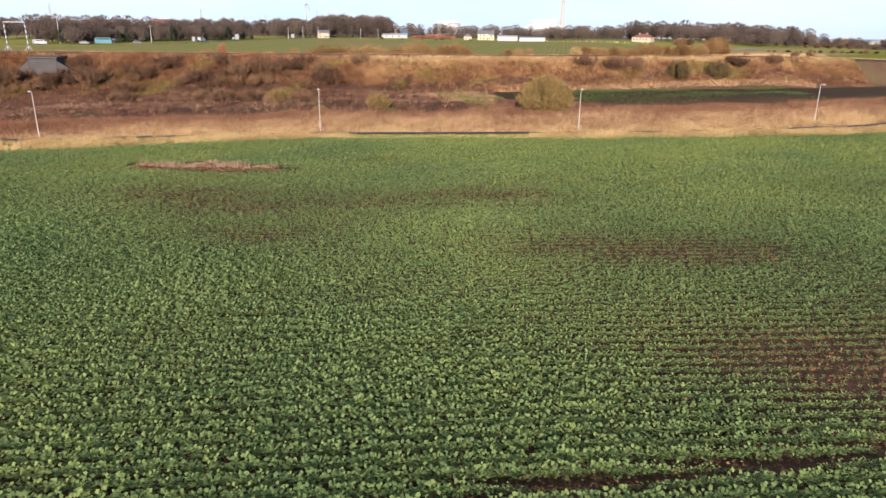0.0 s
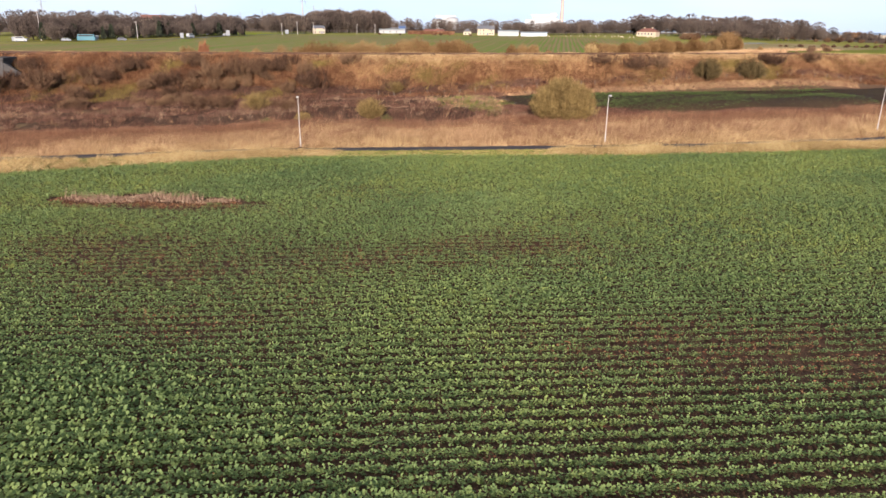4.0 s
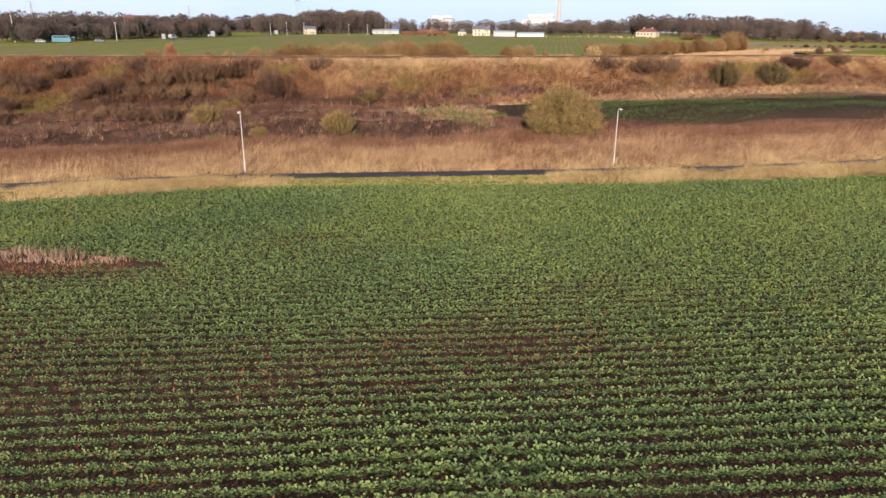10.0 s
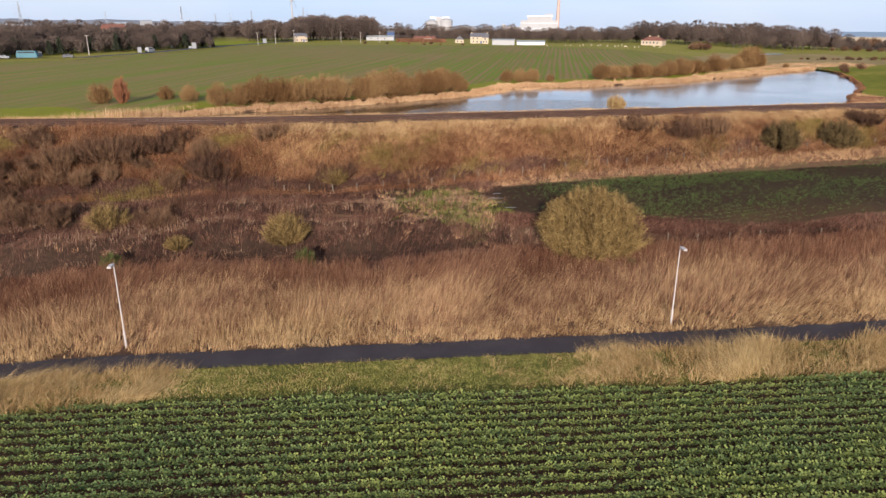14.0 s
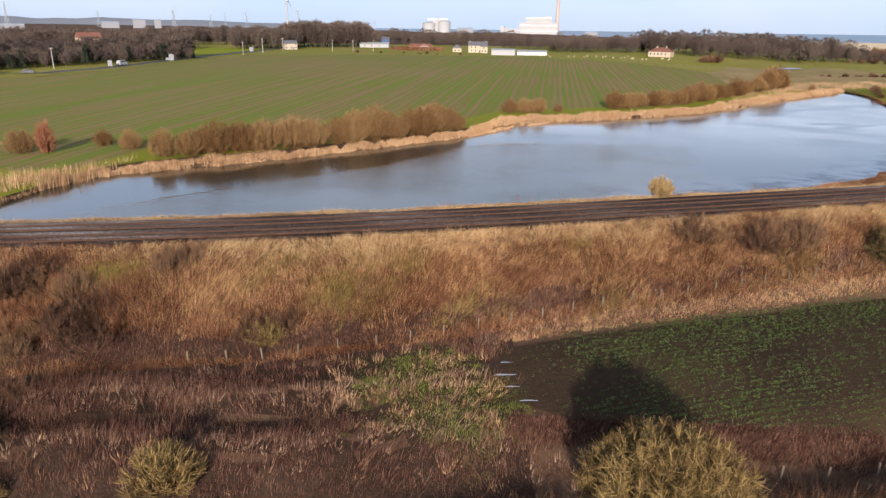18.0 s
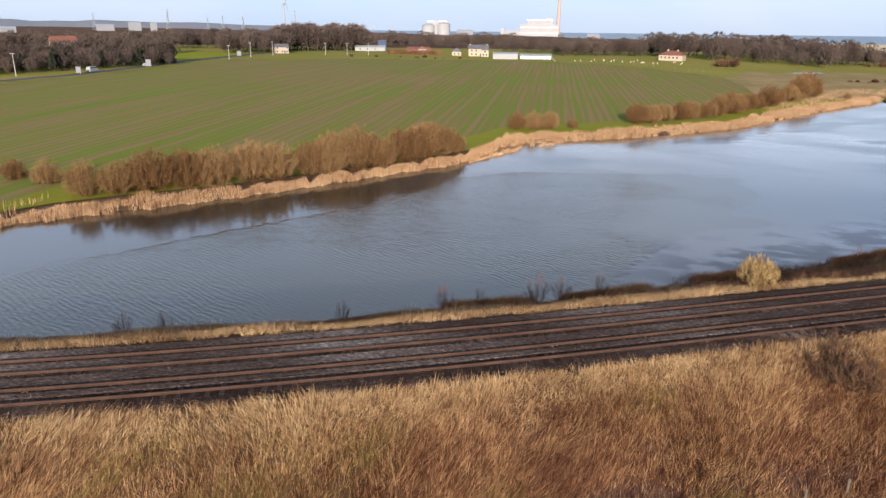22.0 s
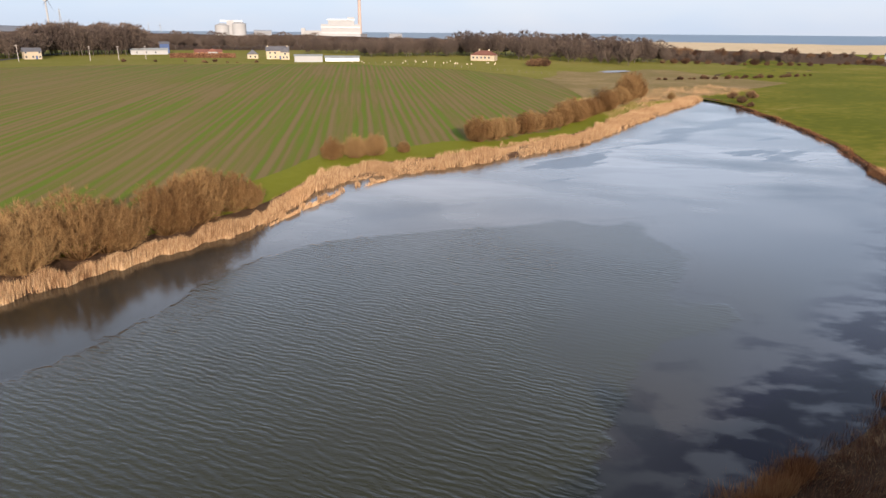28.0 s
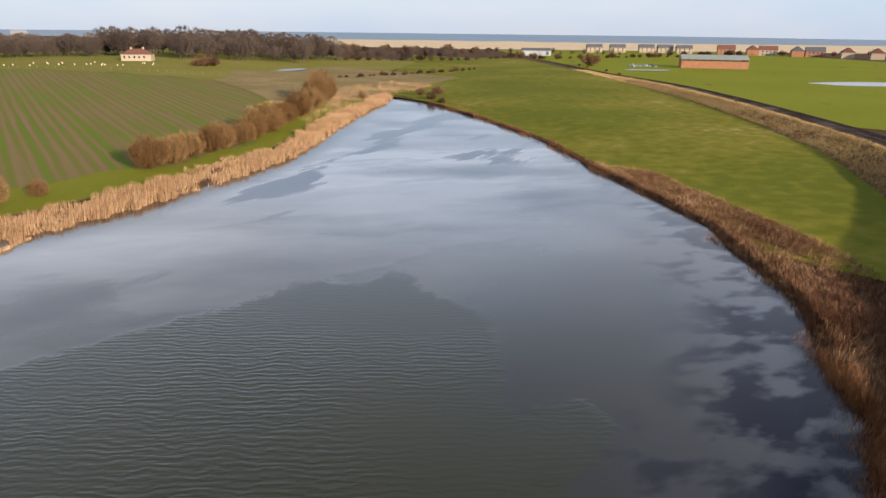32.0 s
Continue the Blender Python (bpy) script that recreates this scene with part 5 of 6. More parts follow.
def building(name, m, w, d, h, rise, wall, roof, label, windows=(), hip=0.0, door=None, chimneys=(), ridge_depth=False, category="house", group="", win=(1.1, 1.3)):
    """A house, its front towards -y: windows and door as (x, z) on the front."""
    ob = empty(name, m, label, category, group)
    part("wall", boxed(-w / 2, w / 2, 0, d, -1, h), wall, ob)
    bm = gable_roof(bmesh.new(), -d / 2, d / 2, -w / 2, w / 2, h, rise, 0.4, hip) if ridge_depth else gable_roof(bmesh.new(), -w / 2, w / 2, 0, d, h, rise, 0.4, hip)
    if ridge_depth:
        bmesh.ops.transform(bm, matrix=Matrix.Translation((0, d / 2, 0)) @ Matrix.Rotation(math.pi / 2, 4, "Z"), verts=bm.verts)
    top = part("roof", bm, roof, ob)
    for x, z in chimneys:
        part("chimney", boxed(x - 0.4, x + 0.4, d / 2 - 0.4, d / 2 + 0.4, z - 1.2, z + 0.8), "stone", top)
    for x, z in windows:
        f = part("window", boxed(x - win[0] / 2, x + win[0] / 2, -0.06, 0.03, z - win[1] / 2, z + win[1] / 2), "white", ob)
        part("pane", boxed(x - win[0] / 2 + 0.12, x + win[0] / 2 - 0.12, -0.09, -0.05, z - win[1] / 2 + 0.12, z + win[1] / 2 - 0.12), "dark_glass", f)
    if door is not None:
        part("door", boxed(door - 0.5, door + 0.5, -0.08, 0.03, -0.1, 2.05), "blue", ob)
    return ob


def far_pose(az, far, turn=0.0, z=None, x0=4.4, y0=109.0):
    x, y = view_place(az, far, x0, y0)
    return pose(x, y, float(ground(x, y)) if z is None else z, 0, 0, -az + turn)


building("villa", far_pose(17.75, 452, -12, 3.9), 14.5, 11, 5.6, 2.6, "cream", "red_tile", "cream rendered villa with a red tiled hipped roof before trees",
         [(x, z) for z in (1.5, 4.2) for x in (-5.6, -3.2, -0.8, 1.6, 4.0)], 4.5, 5.6, ((-3, 8.2), (3, 8.2)))
building("white_shed", far_pose(4.6, 440), 15.8, 9, 3.6, 0.8, "white", "sheet", "long white farm shed at the end of the field", [], category="shed")
building("low_shed", far_pose(7.1, 448), 20, 9, 2.2, 1.2, "steel", "sheet", "low farm shed with a pale sheet roof", [], category="shed")
building("stone_farmhouse", far_pose(2.35, 478), 13.5, 8, 5.0, 2.8, "stone", "slate", "sandstone farmhouse with slate roof and end chimneys", [(x, z) for z in (1.5, 3.9) for x in (-4.5, -1.5, 4.5)], 0, 1.5, ((-6, 7.4), (6, 7.4)))
building("stone_wing", far_pose(2.9, 470), 5, 6, 4.4, 2.4, "stone", "slate", "gabled sandstone wing of the farmhouse", [(-1, 1.5), (1, 1.5), (0, 3.6)], ridge_depth=True)
building("stone_cottage", far_pose(0.55, 486), 6.5, 7, 2.8, 2.8, "stone", "slate", "small gabled sandstone cottage", [(-1.4, 1.4), (1.4, 1.4)], ridge_depth=True)
building("bungalow", far_pose(-2.6, 540), 18, 9, 2.2, 2.0, "brick", "red_tile", "red-roofed brick bungalow behind a beech hedge", [(-6, 1.5), (6, 1.5)], 0, -2)
building("bungalow_gable", far_pose(-2.3, 530), 6, 5, 2.8, 2.2, "white", "red_tile", "white gabled porch wing of the bungalow", [(0, 1.5)], ridge_depth=True)
building("white_workshop", far_pose(-6.6, 560), 24, 9, 3.0, 1.4, "white", "sheet", "low white workshop with pale roof", [(-8, 1.6), (-2, 1.6), (4, 1.6)], category="shed")
building("blue_barn", far_pose(-5.6, 585), 6.5, 6, 6.8, 1.6, "blue", "slate", "tall blue-clad barn beside the workshop", [], category="barn")
building("white_house", far_pose(-13.7, 500, 10), 9, 7, 4.4, 2.2, "cream", "slate", "white house half hidden by bare trees", [(-3.5, 1.5), (0, 1.5), (3.5, 1.5), (-3.5, 4), (3.5, 4)], 0, 1.8)
building("pink_house", far_pose(-29.3, 420, 15), 12, 8, 9.5, 3.0, "cream", "red_tile", "cream house with red roof above the wood", [(-3, 8), (0, 8), (3, 8)], 0)

# beech hedge before the bungalow
hx = rng.uniform(-0.5, 0.5, 9000)
hy = rng.uniform(-0.5, 0.5, 9000)
c0, c1 = view_place(-5.2, 505), view_place(-0.7, 500)
bxs, bys = c0[0] + (c1[0] - c0[0]) * (hx + 0.5), c0[1] + (c1[1] - c0[1]) * (hx + 0.5) + hy * 2.4
hedge = blades("beech_hedge", on_ground(bxs, bys, 0.0) + np.stack([0 * hx, 0 * hx, rng.uniform(0, 2.4, 9000)], 1), rng.uniform(0.5, 1.2, 9000), np.full(9000, 0.25), rng.uniform(0.2, 0.9, 9000),
               "bracken", "long clipped red-brown beech hedge before the bungalow", "hedge")


def power_station():
    m = far_pose(8.62, 1850, 0, -6.5)
    ob = empty("power_station", m, "large white stepped power station on the coast", "power station")
    part("boiler_house", boxed(-96, 3, 0, 60, -8, 39), "white", ob)
    part("upper_hall", boxed(-78, -12, 6, 52, 39, 49), "white", ob)
    part("roof_band", boxed(-80, -11, 4, 54, 48.5, 51.5), "steel", ob)
    part("plant_tower", boxed(-30, -12, 10, 40, 51.5, 56), "white", ob)
    part("turbine_hall", boxed(-140, -96.2, 4, 50, -8, 23), "white", ob)
    part("stair_tower", boxed(-146, -136, 0, 12, -8, 29), "white", ob)
    part("dark_annex", boxed(3.5, 20, 4, 40, -8, 16), "slate", ob)
    part("low_annex", boxed(24, 40, 4, 30, -8, 8), "white", ob)
    for z in (17, 31):
        part("cladding_band", boxed(-96.2, 3.2, -0.6, 0.0, z, z + 1.6), "steel", ob)
    stack = empty("chimney_stack", m @ pose(2, 30, 0), "tall slender pale brown concrete chimney", "chimney")
    part("shaft", cone(bmesh.new(), 5.6, 3.7, -8, 98, 20), "concrete", stack)
    part("rim", cone(bmesh.new(), 4.2, 4.2, 97.5, 101, 20), "concrete", stack)
    part("flue", cone(bmesh.new(), 3.0, 3.0, 101, 103, 16), "slate", stack)


power_station()
silo = empty("alumina_silos", far_pose(-1.15, 1700, 0, -2.0), "pair of huge white storage silos with a head house", "silo")
for name, x, h in (("silo", -18, 29), ("silo", 18, 33)):
    part(name, cone(bmesh.new(), 16, 16, -4, h, 28, x), "white", silo)
    part("silo_roof", cone(bmesh.new(), 16.3, 5, h, h + 4.5, 28, x), "white", silo)
part("head_house", boxed(-8, 8, -6, 8, -4, 40), "white", silo)
part("conveyor", boxed(-22, 26, -2, 2, 36.5, 40.2), "steel", silo)
for az, far, w, h in ((1.2, 1750, 40, 10), (-26.2, 1900, 40, 13), (-24.2, 1950, 30, 19), (-22.9, 1950, 16, 20), (-33, 1500, 60, 8), (11.5, 1700, 30, 9)):
    building("industrial_hall", far_pose(az, far), w, 24, h, 2.5, "pale_grey", "steel", "distant pale industrial hall", [], category="industrial building", group="distant halls")


def strut(a, b, w):
    return twigs(np.array([[a, b]], float), w, w)


def pylon(height):
    ob = empty("pylon", pose(0, 0, -300), "grey steel lattice electricity pylon on the skyline", "pylon", "pylons on the skyline")
    def half(z):
        return np.interp(z, [0, 0.55 * height, height], [3.8, 1.3, 0.25])
    for sx in (-1, 1):
        for sy in (-1, 1):
            v, f = joined([strut((sx * half(z0), sy * half(z0), z0), (sx * half(z1), sy * half(z1), z1), 0.32) for z0, z1 in ((0, 0.55 * height), (0.55 * height, height))])
            mesh_of("leg", v, f, "steel", ob)
    zs = np.linspace(0, 0.95 * height, 9)
    for z0, z1 in zip(zs, zs[1:]):
        v, f = joined([strut((-half(z0), -half(z0), z0), (half(z1), -half(z1), z1), 0.16), strut((half(z0), -half(z0), z0), (-half(z1), -half(z1), z1), 0.16)])
        mesh_of("brace", v, f, "steel", ob)
    for z, w in ((0.6, 7.5), (0.76, 9.0), (0.91, 6.5)):
        v, f = joined([strut((-w, 0, z * height), (w, 0, z * height), 0.3), strut((-w, 0, z * height), (0, 0, z * height + 2.2), 0.18), strut((w, 0, z * height), (0, 0, z * height + 2.2), 0.18)])
        arm = mesh_of("crossarm", v, f, "steel", ob)
        for x in (-w, w):
            v, f = strut((x, 0, z * height), (x, 0, z * height - 2.4), 0.2)
            mesh_of("insulator", v, f, "steel", arm)
    return ob


tower = pylon(44.0)
for az, far in ((-21.9, 1350), (-16.4, 1750), (-12.45, 1300), (-26.9, 2100), (-19.0, 2300), (-7.0, 2500), (-33.0, 1250), (-38.5, 1150), (-6.2, 2600), (-17.9, 2200)):
    copy_thing(tower, far_pose(az, far, 25))
discard([tower])
turbine = empty("wind_turbine", far_pose(-13.25, 1500, 70), "slender white wind turbine on the skyline", "wind turbine")
part("tower", cone(bmesh.new(), 2.2, 1.2, -2, 60, 14), "white", turbine)
part("nacelle", boxed(-1.5, 1.5, -3, 4, 60, 63, bevel=0.4), "white", turbine)
rotor = part("hub", cone(bmesh.new(), 1.2, 0.4, -1, 1, 12), "white", turbine)
rotor.matrix_basis = pose(0, -4, 61.5, 90)
for k in range(3):
    bm = bmesh.new()
    vs = [bm.verts.new(p) for p in ((-0.9, 0, 1), (0.9, 0, 1), (1.2, 0.2, 7), (0.15, 0.1, 27), (-0.15, 0.1, 27), (-0.7, 0.2, 7), (0, 0.5, 4))]
    for f in ((0, 1, 2, 3, 4, 5), (0, 6, 1), (1, 6, 2), (2, 6, 3), (3, 6, 4), (4, 6, 5), (5, 6, 0)):
        bm.faces.new([vs[i] for i in f])
    bmesh.ops.transform(bm, matrix=Matrix.Rotation(radians(10 + 120 * k), 4, "Y"), verts=bm.verts)
    bmesh.ops.transform(bm, matrix=Matrix.Rotation(radians(-90), 4, "X"), verts=bm.verts)
    part("blade", bm, "white", rotor)

# far hill to the west
hv = []
for i in range(81):
    az = -60 + 50 * i / 80
    h = 24 * smooth(-12, -24, az) * (0.8 + 0.2 * math.sin(az * 0.9)) + 3 * math.sin(az * 2.3) * smooth(-20, -30, az) + 6
    for r, z in ((3200, -10), (3500, 0.7 * h), (3800, 0.7 * h + 14), (4200, 0)):
        x, y = view_place(az, r)
        hv.append((x, y, z))
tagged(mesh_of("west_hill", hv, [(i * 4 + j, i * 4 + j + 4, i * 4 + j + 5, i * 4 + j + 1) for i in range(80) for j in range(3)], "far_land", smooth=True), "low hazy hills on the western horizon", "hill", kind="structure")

# ---- road with its signs ----
RY = np.array([300, 335, 350, 377, 421, 521, 589, 700.0])
RXS = np.array([-330, -215, -160, -147, -139, -133, -128, -118.0])


def road_mid(u):
    return np.array([np.interp(u, RY, RXS), u])


between("road", np.arange(300, 700, 3.0), lambda u: (road_mid(u)[0] - 4, u), lambda u: (road_mid(u)[0] + 3.5, u), 5, "road", 0.3, "grey main road beside the wood", "road")
between("green_paddock", np.arange(440, 612, 4.0), lambda u: (float(np.interp(u, [440, 612], [-165, -205])), u), lambda u: (road_mid(u)[0] - 5.0, u), 8, "bright_pasture", 0.29, "bright green paddock in a gap of the woods", "field")
between("road_verge", np.arange(300, 700, 3.0), lambda u: (road_mid(u)[0] + 3.5, u), lambda u: (road_mid(u)[0] + 9.0, u), 5, "paddock", 0.28, "rough grass verge along the road", "verge")


def road_sign(m, w, h, leg):
    ob = empty("road_sign", m, "white rectangular road sign seen from behind on two legs", "road sign", "signs along the road")
    part("panel", boxed(-w / 2, w / 2, -0.05, 0.05, leg, leg + h, bevel=0.02), "pale_grey", ob)
    for x in (-w / 3, w / 3):
        part("leg", cone(bmesh.new(), 0.06, 0.06, 0, leg + h * 0.8, 8, x, 0.12), "steel", ob)


for x, y, w, h in ((-147, 383, 1.8, 2.4), (-134.5, 421, 2.2, 3.0), (-128.5, 541, 2.6, 2.8), (-150, 431, 2.4, 0.9), (-141, 470, 1.2, 1.2), (-176, 350, 1.4, 2.0), (-210, 338, 1.6, 2.0)):
    road_sign(pose(x, y, float(ground(x, y)), 0, 0, 18), w, h, 0.7)


def pole(m, h, label, arm=0.0):
    ob = empty("utility_pole", m, label, "pole", "poles by the road")
    part("mast", cone(bmesh.new(), 0.16, 0.1, -0.3, h, 10), "lamp_grey", ob)
    part("arm", boxed(-0.9, 0.9, -0.06, 0.06, h - 0.3, h - 0.15), "lamp_grey", ob)
    return ob


for x, y, h in ((-205, 352, 14), (-166, 372, 9), (-122, 500, 8), (-118, 530, 9), (-112, 560, 9), (-80, 575, 8), (-66, 580, 8), (-52, 585, 8)):
    pole(pose(x, y, float(ground(x, y)), 0, 0, 30), h, "thin pale roadside pole beside the wood")

def vehicle(name, m, long, tall, wide, cab, paint, label, category):
    """A road vehicle along x: a rounded body, a glazed cab from cab[0] to cab[1] of its length, and four wheels."""
    ob = empty(name, m, label, category, "traffic on the main road")
    part("body", boxed(-long / 2, long / 2, -wide / 2, wide / 2, 0.28, 0.28 + tall * 0.52, bevel=0.09), paint, ob)
    x0, x1 = -long / 2 + cab[0] * long, -long / 2 + cab[1] * long
    bm = boxed(x0, x1, -wide / 2 + 0.04, wide / 2 - 0.04, 0.26 + tall * 0.5, tall, bevel=0.05)
    for v in bm.verts:
        if v.co.z > tall * 0.8:
            v.co.x += (0.22 if v.co.x < (x0 + x1) / 2 else -0.35) * min(1.0, tall * 0.45)
            v.co.y *= 0.88
    top = part("cab", bm, paint, ob)
    for sy in (-1, 1):
        part("window", boxed(x0 + 0.45, x1 - 0.55, sy * wide * 0.455 - 0.03, sy * wide * 0.455 + 0.03, tall * 0.66, tall * 0.9), "dark_glass", top)
        part("headlight", boxed(long / 2 - 0.06, long / 2 + 0.02, sy * wide * 0.36 - 0.14, sy * wide * 0.36 + 0.14, 0.6, 0.78), "white", ob)
        for x in (-long * 0.31, long * 0.31):
            bm = cone(bmesh.new(), 0.34, 0.34, -0.11, 0.11, 14)
            bmesh.ops.rotate(bm, matrix=Matrix.Rotation(math.pi / 2, 3, "X"), verts=bm.verts)
            bmesh.ops.translate(bm, vec=(x, sy * (wide / 2 - 0.1), 0.34), verts=bm.verts)
            part("wheel", bm, "slate", ob)
    return ob


for name, u, side, kind in (("van", 337.5, -0.3, 0), ("car", 342.5, 0.3, 2), ("lorry", 345, -0.3, 1), ("car", 349, 0.3, 3), ("van", 392, -1.6, 0), ("car", 425, 1.4, 2)):
    a, b = road_mid(u - 2), road_mid(u + 2)
    size = ((5.4, 2.3, 1.95, (0.02, 0.8)), (8.0, 3.1, 2.4, (0.02, 0.97)), (4.3, 1.5, 1.75, (0.14, 0.74)), (4.4, 1.55, 1.75, (0.14, 0.74)))[kind]
    text = ("white panel van on the main road", "teal blue box lorry on the main road", "pale silver car on the main road", "dark blue car on the main road")[kind]
    x, y = road_mid(u) + [side, 0]
    vehicle(name, pose(x, y, float(ground(x, y)) + 0.3, 0, 0, math.degrees(math.atan2(b[1] - a[1], b[0] - a[0]))), *size, ("white", "teal", "pale_grey", "slate")[kind], text, name)

# striped height gauge at the crossing
gauge = empty("height_gauge", pose(-86, 129.5, 6.9, 0, 0, 10), "black and white striped height gauge frame at the crossing", "height gauge")
for x in (-1.9, 1.9):
    mast = part("mast", boxed(x - 0.1, x + 0.1, -0.1, 0.1, 0, 6.0, bevel=0.02), "white", gauge)
    for k in range(6):
        part("band", boxed(x - 0.112, x + 0.112, -0.112, 0.112, 0.4 + k, 0.9 + k), "slate", mast)
    for sx in (-1, 1):
        v, f = strut((x, 0, 1.6), (x + sx * 1.1, 0, 0), 0.07)
        mesh_of("brace", v, f, "white", gauge)
part("crossbar", boxed(-1.95, 1.95, -0.07, 0.07, 5.85, 6.0), "white", gauge)
wall = empty("bridge_abutment", pose(-73, 115.2, 1.0, 0, 0, 9), "grey stone bridge abutment in the embankment", "bridge")
part("face", boxed(-2.4, 2.4, 0, 5, -1, 5.6, bevel=0.1), "grey_stone", wall)
part("coping", boxed(-2.6, 2.6, -0.2, 5.2, 5.6, 5.95, bevel=0.05), "grey_stone", wall)
for sx in (-1, 1):
    bm = bmesh.new()
    vs = [bm.verts.new(p) for p in ((sx * 2.4, 0, -1), (sx * 2.4, 0, 5.2), (sx * 6.5, 1, 2.2), (sx * 6.5, 1, -1), (sx * 2.4, 0.8, -1), (sx * 2.4, 0.8, 5.2), (sx * 6.5, 1.8, 2.2), (sx * 6.5, 1.8, -1))]
    for f in ((0, 1, 2, 3), (7, 6, 5, 4), (1, 5, 6, 2), (0, 3, 7, 4), (3, 2, 6, 7), (4, 5, 1, 0)):
        bm.faces.new([vs[i] for i in f])
    part("wing_wall", bm, "grey_stone", wall)

# ---- east of the railway ----
EX, EY = 14.7, 165.7


def east_pose(az, far, turn=0.0):
    return far_pose(az, far, turn, None, EX, EY)


barn = empty("ruined_barn", east_pose(63.9, 470, 8), "long brick barn with an open pale sheet roof", "barn")
for name, b in (("front_wall", (-20, 20, 0, 0.5, -0.5, 4.6)), ("rear_wall", (-20, 20, 17, 17.5, -0.5, 4.6)), ("end_wall", (-20, -19.5, 0.5, 17, -0.5, 5.4)), ("end_wall", (19.5, 20, 0.5, 17, -0.5, 5.4))):
    part(name, boxed(*b), "brick", barn)
for k in range(9):
    x = -18 + 4.5 * k
    part("roof_sheet", gable_roof(bmesh.new(), x - 1.9, x + 1.9, 0, 17.5, 5.6, 2.6, 0.3), "sheet", barn)
    part("roof_post", boxed(x - 0.15, x + 0.15, 0.6, 0.9, 4.6, 5.7), "steel", barn)
for k, (az, far) in enumerate([(72.2, 760), (70.6, 765), (69.0, 770), (67.5, 775), (66.0, 780), (64.6, 785), (74.0, 752), (75.8, 745), (77.5, 740), (79.2, 735)]):
    building("terrace_house", east_pose(az, far, 6 if k % 2 else -84), 17, 11, 5.6, 4.2, "brick" if k % 3 else "cream", "red_tile" if k > 2 or k == 0 else "slate", "red-brick estate house with a pitched tiled roof",
             [(x, z) for z in (1.6, 4.2) for x in (-5, -1.5, 2, 5.5)], 0, 0.3, ((-5, 9.2),), group="houses of the estate", win=(1.6, 1.6))
for az, far in ((58.8, 800), (60.2, 800), (61.6, 795), (56.6, 780), (54.8, 770)):
    building("cream_house", east_pose(az, far, 10), 16, 10, 5.2, 3.6, "cream", "slate", "pale rendered house on the edge of the estate", [(x, z) for z in (1.6, 4.0) for x in (-5, 0, 5)], group="houses of the estate", win=(1.6, 1.6))
building("farm_shed", east_pose(50.2, 640, 5), 26, 12, 4.5, 2.2, "steel", "slate", "dark farm shed among hedges", [], category="shed")
bm = bmesh.new()
bm.faces.new([bm.verts.new((30 * math.cos(a / 32 * 2 * math.pi) * (1 + 0.1 * math.sin(a)), 13 * math.sin(a / 32 * 2 * math.pi), 0)) for a in range(32)])
flood = part("flood_pool", bm, "puddle_ice")
flood.matrix_basis = pose(372, 262, float(ground(372, 262)) + 0.2, 0, 0, -40)
tagged(flood, "pale frozen flood pool in the green pasture", "pool", kind="structure")
for px_, py_, rx_, ry_, turn_, label_ in ((197, 478, 13, 6, 30, "small pale pool in the marsh before the wood"), (378, 384, 14, 5, -40, "pale frozen pool beside the ruined barn")):
    bm = bmesh.new()
    bm.faces.new([bm.verts.new((rx_ * math.cos(a / 24 * 2 * math.pi) * (1 + 0.15 * math.sin(a)), ry_ * math.sin(a / 24 * 2 * math.pi), 0)) for a in range(24)])
    pool = part("flood_pool", bm, "puddle_ice")
    pool.matrix_basis = pose(px_, py_, float(ground(px_, py_)) + 0.45, 0, 0, turn_)
    tagged(pool, label_, "pool", kind="structure")
bm = bmesh.new()
for _ in range(40):
    x, y, r = rng.normal(425, 7), rng.normal(414, 4), rng.uniform(0.4, 1.1)
    box(bm, x - r, x + r, y - 0.7 * r, y + 0.7 * r, float(ground(x, y)) - 0.1, float(ground(x, y)) + r, 0.15)
tagged(part("rubble", bm, "pale_grey"), "scattered pale rubble beside the ruined barn", "rubble", kind="stuff")
between("dunes", np.arange(420, 2700, 40.0), lambda u: (u, 1280 - 0.906 * u), lambda u: (u, 2060 - 0.906 * u), 20, "sand", 0.5, "pale straw-coloured dune grass before the sea", "dunes")
hedges = [shrub("hedge_bush", 60, 4.0, 3.2, "dark_twig", "dark bare hedge bush in the far pasture", "bush", "hedge bushes", 5, 1.5, 0.13, 0.06) for _ in range(2)]
spots = [(393, 435, 1.9), (162, 331, 0.55), (158, 322, 0.4), (170, 346, 0.6), (176, 344, 0.7)]
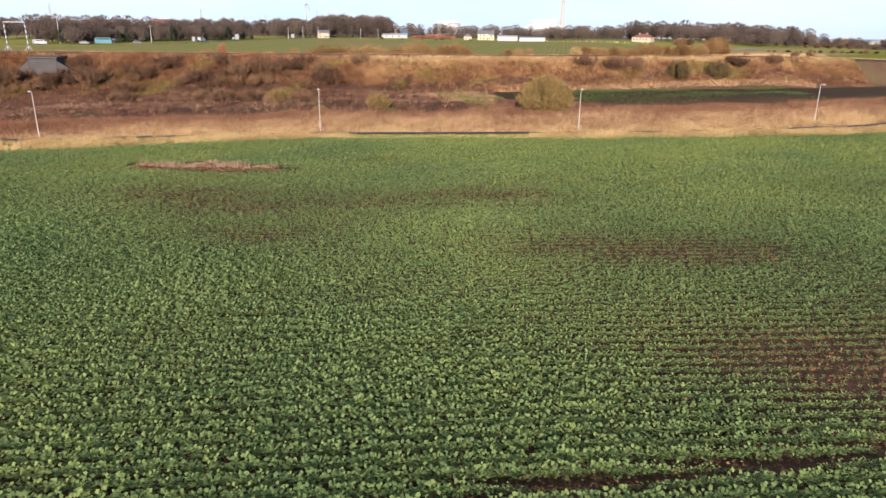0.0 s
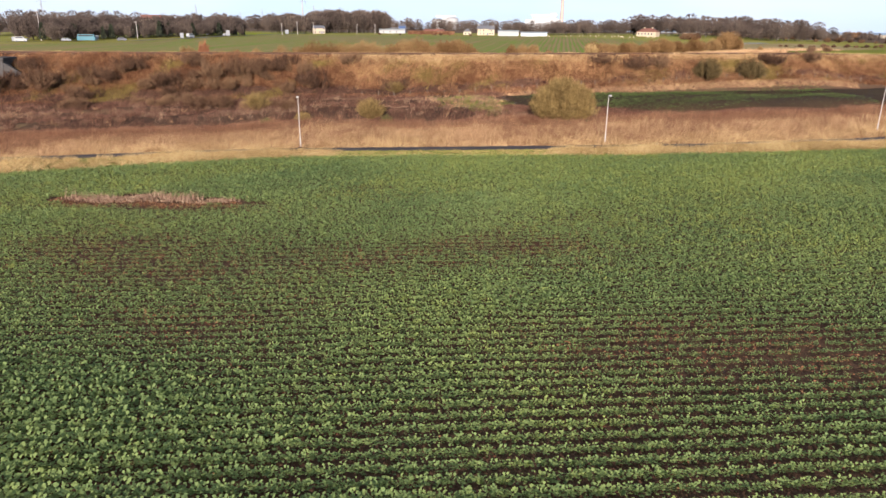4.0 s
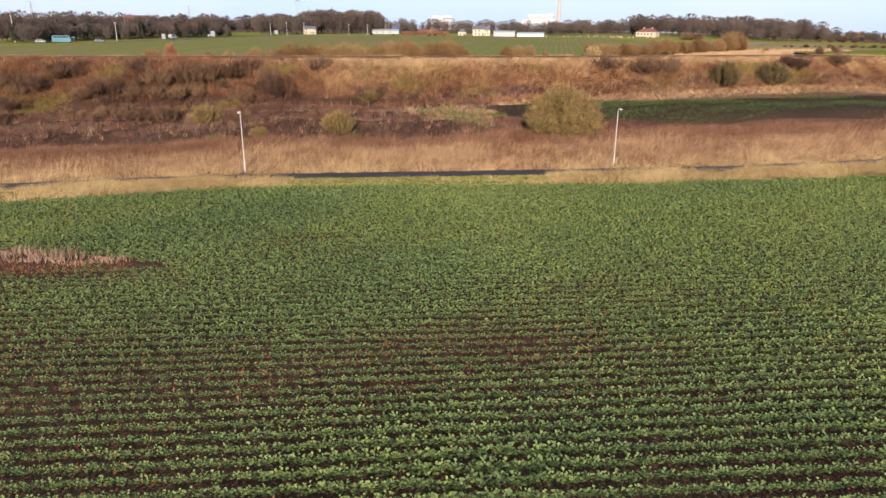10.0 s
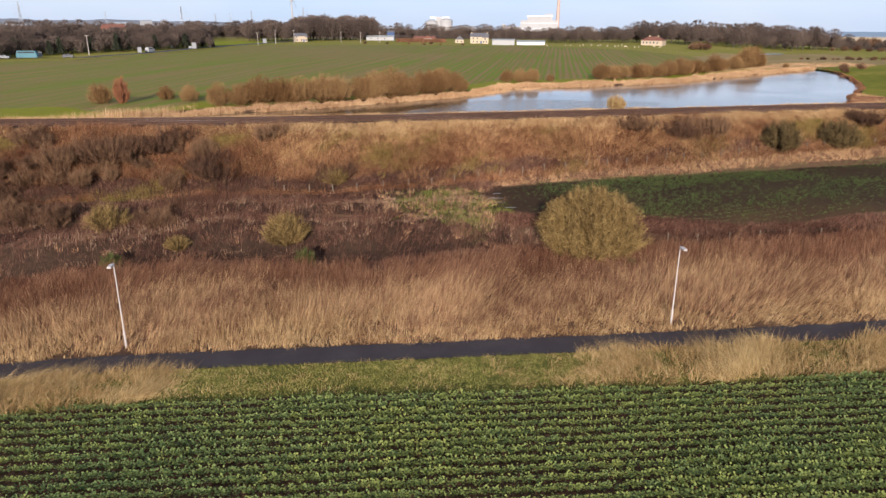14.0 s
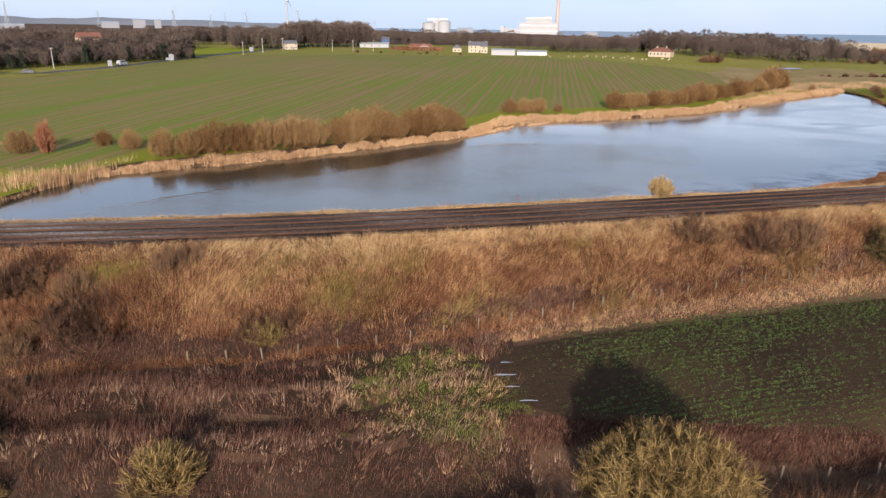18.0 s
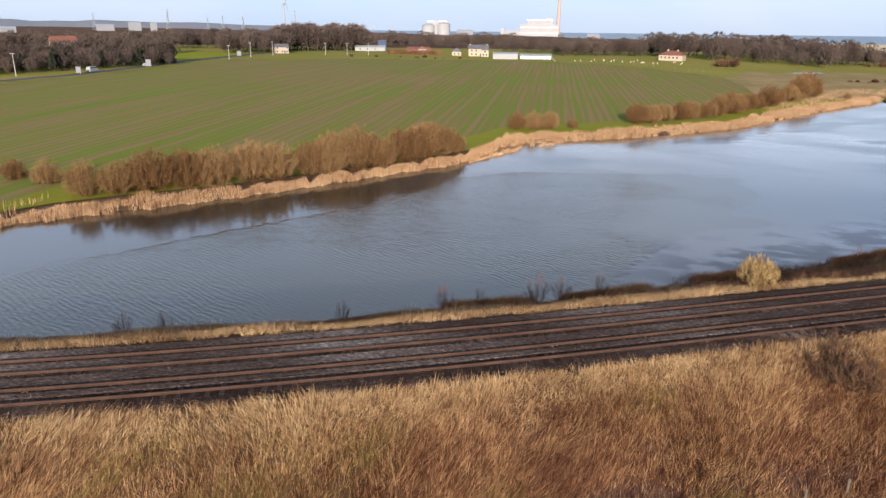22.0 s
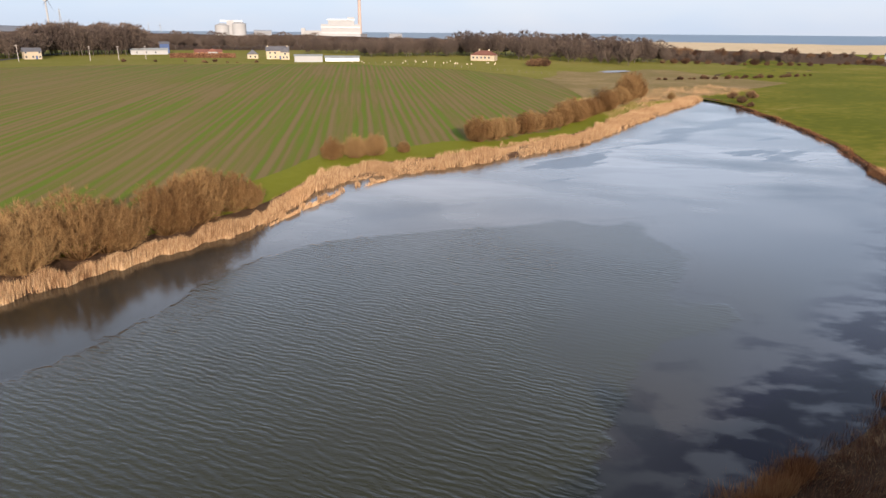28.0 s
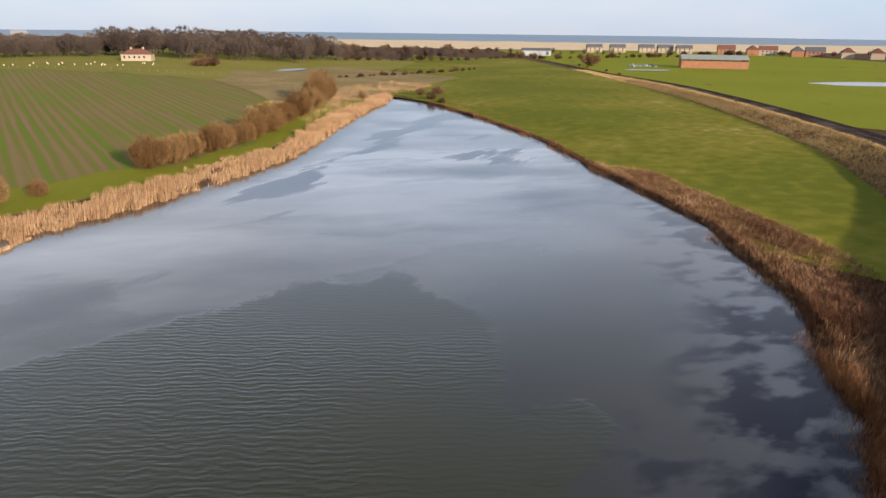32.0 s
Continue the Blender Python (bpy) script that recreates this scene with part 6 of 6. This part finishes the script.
spots += [(190 + 4 * k + rng.uniform(-2, 2), 425 + 0.7 * k + rng.uniform(-2, 2), rng.uniform(0.2, 0.55)) for k in range(27)]
spots += [(280 + 8 * k, 560 - 1.7 * k + rng.uniform(-4, 4), rng.uniform(0.4, 1.1)) for k in range(46)]
spots += [(250 + 12 * k, 700 - 2 * k + rng.uniform(-10, 10), rng.uniform(1.0, 2.0)) for k in range(24)]
spots += [(640 + 14 * k, 520 - 7.5 * k + rng.uniform(-6, 6), rng.uniform(0.8, 1.4)) for k in range(26)]
spots += [(-20 + 7 * k + rng.uniform(-3, 3), 545 + rng.uniform(-4, 4), rng.uniform(0.2, 0.5)) for k in range(5)]
spots += [(-60 + 16 * k, 556 + rng.uniform(-4, 4), rng.uniform(0.3, 0.6)) for k in range(4)]
spots += [(160 + 4 * k, 505 + rng.uniform(-2, 2), 1.1) for k in range(3)]
spots += [(330 + 20 * k, 372 + 24 * k + rng.uniform(-3, 3), 0.3) for k in range(4)]
drop_in(hedges, spots)
discard(hedges)

# headstones of the burial ground
stone_mesh = boxed(-0.3, 0.3, -0.08, 0.08, -0.1, 0.8, bevel=0.05)
head = part("headstone", stone_mesh, "stone", None)
tagged(head, "small pale headstone in the burial ground", "headstone", "headstones")
head.matrix_basis = pose(70, 545, float(ground(70, 545)))
for k in range(26):
    x, y = 60 + 82 * rng.uniform(), 540 + rng.uniform(-12, 14)
    copy_thing(head, pose(x, y - 0.35 * (x - 60), float(ground(x, y - 0.35 * (x - 60))) + 0.1, 0, 0, rng.uniform(-15, 15)))

# ---- sleepers, one by one ----
sleeper = boxed(-0.13, 0.13, -1.28, 1.28, 0.05, 0.2, bevel=0.015)
first = part("sleeper", sleeper, "sleeper", railway)
for track in (-1.62, 1.62):
    for k in range(150):
        x = -34 + 0.68 * k
        p, way, nrm = rail_frame(x)
        q = p + track * nrm
        ob = first if track < 0 and k == 0 else new("sleeper", first.data)
        ob.parent = railway
        ob.matrix_basis = pose(q[0], q[1], crest(x) - 0.02 + rng.uniform(-0.03, 0.015), 0, 0, math.degrees(math.atan2(way[1], way[0])) + rng.uniform(-1.5, 1.5))
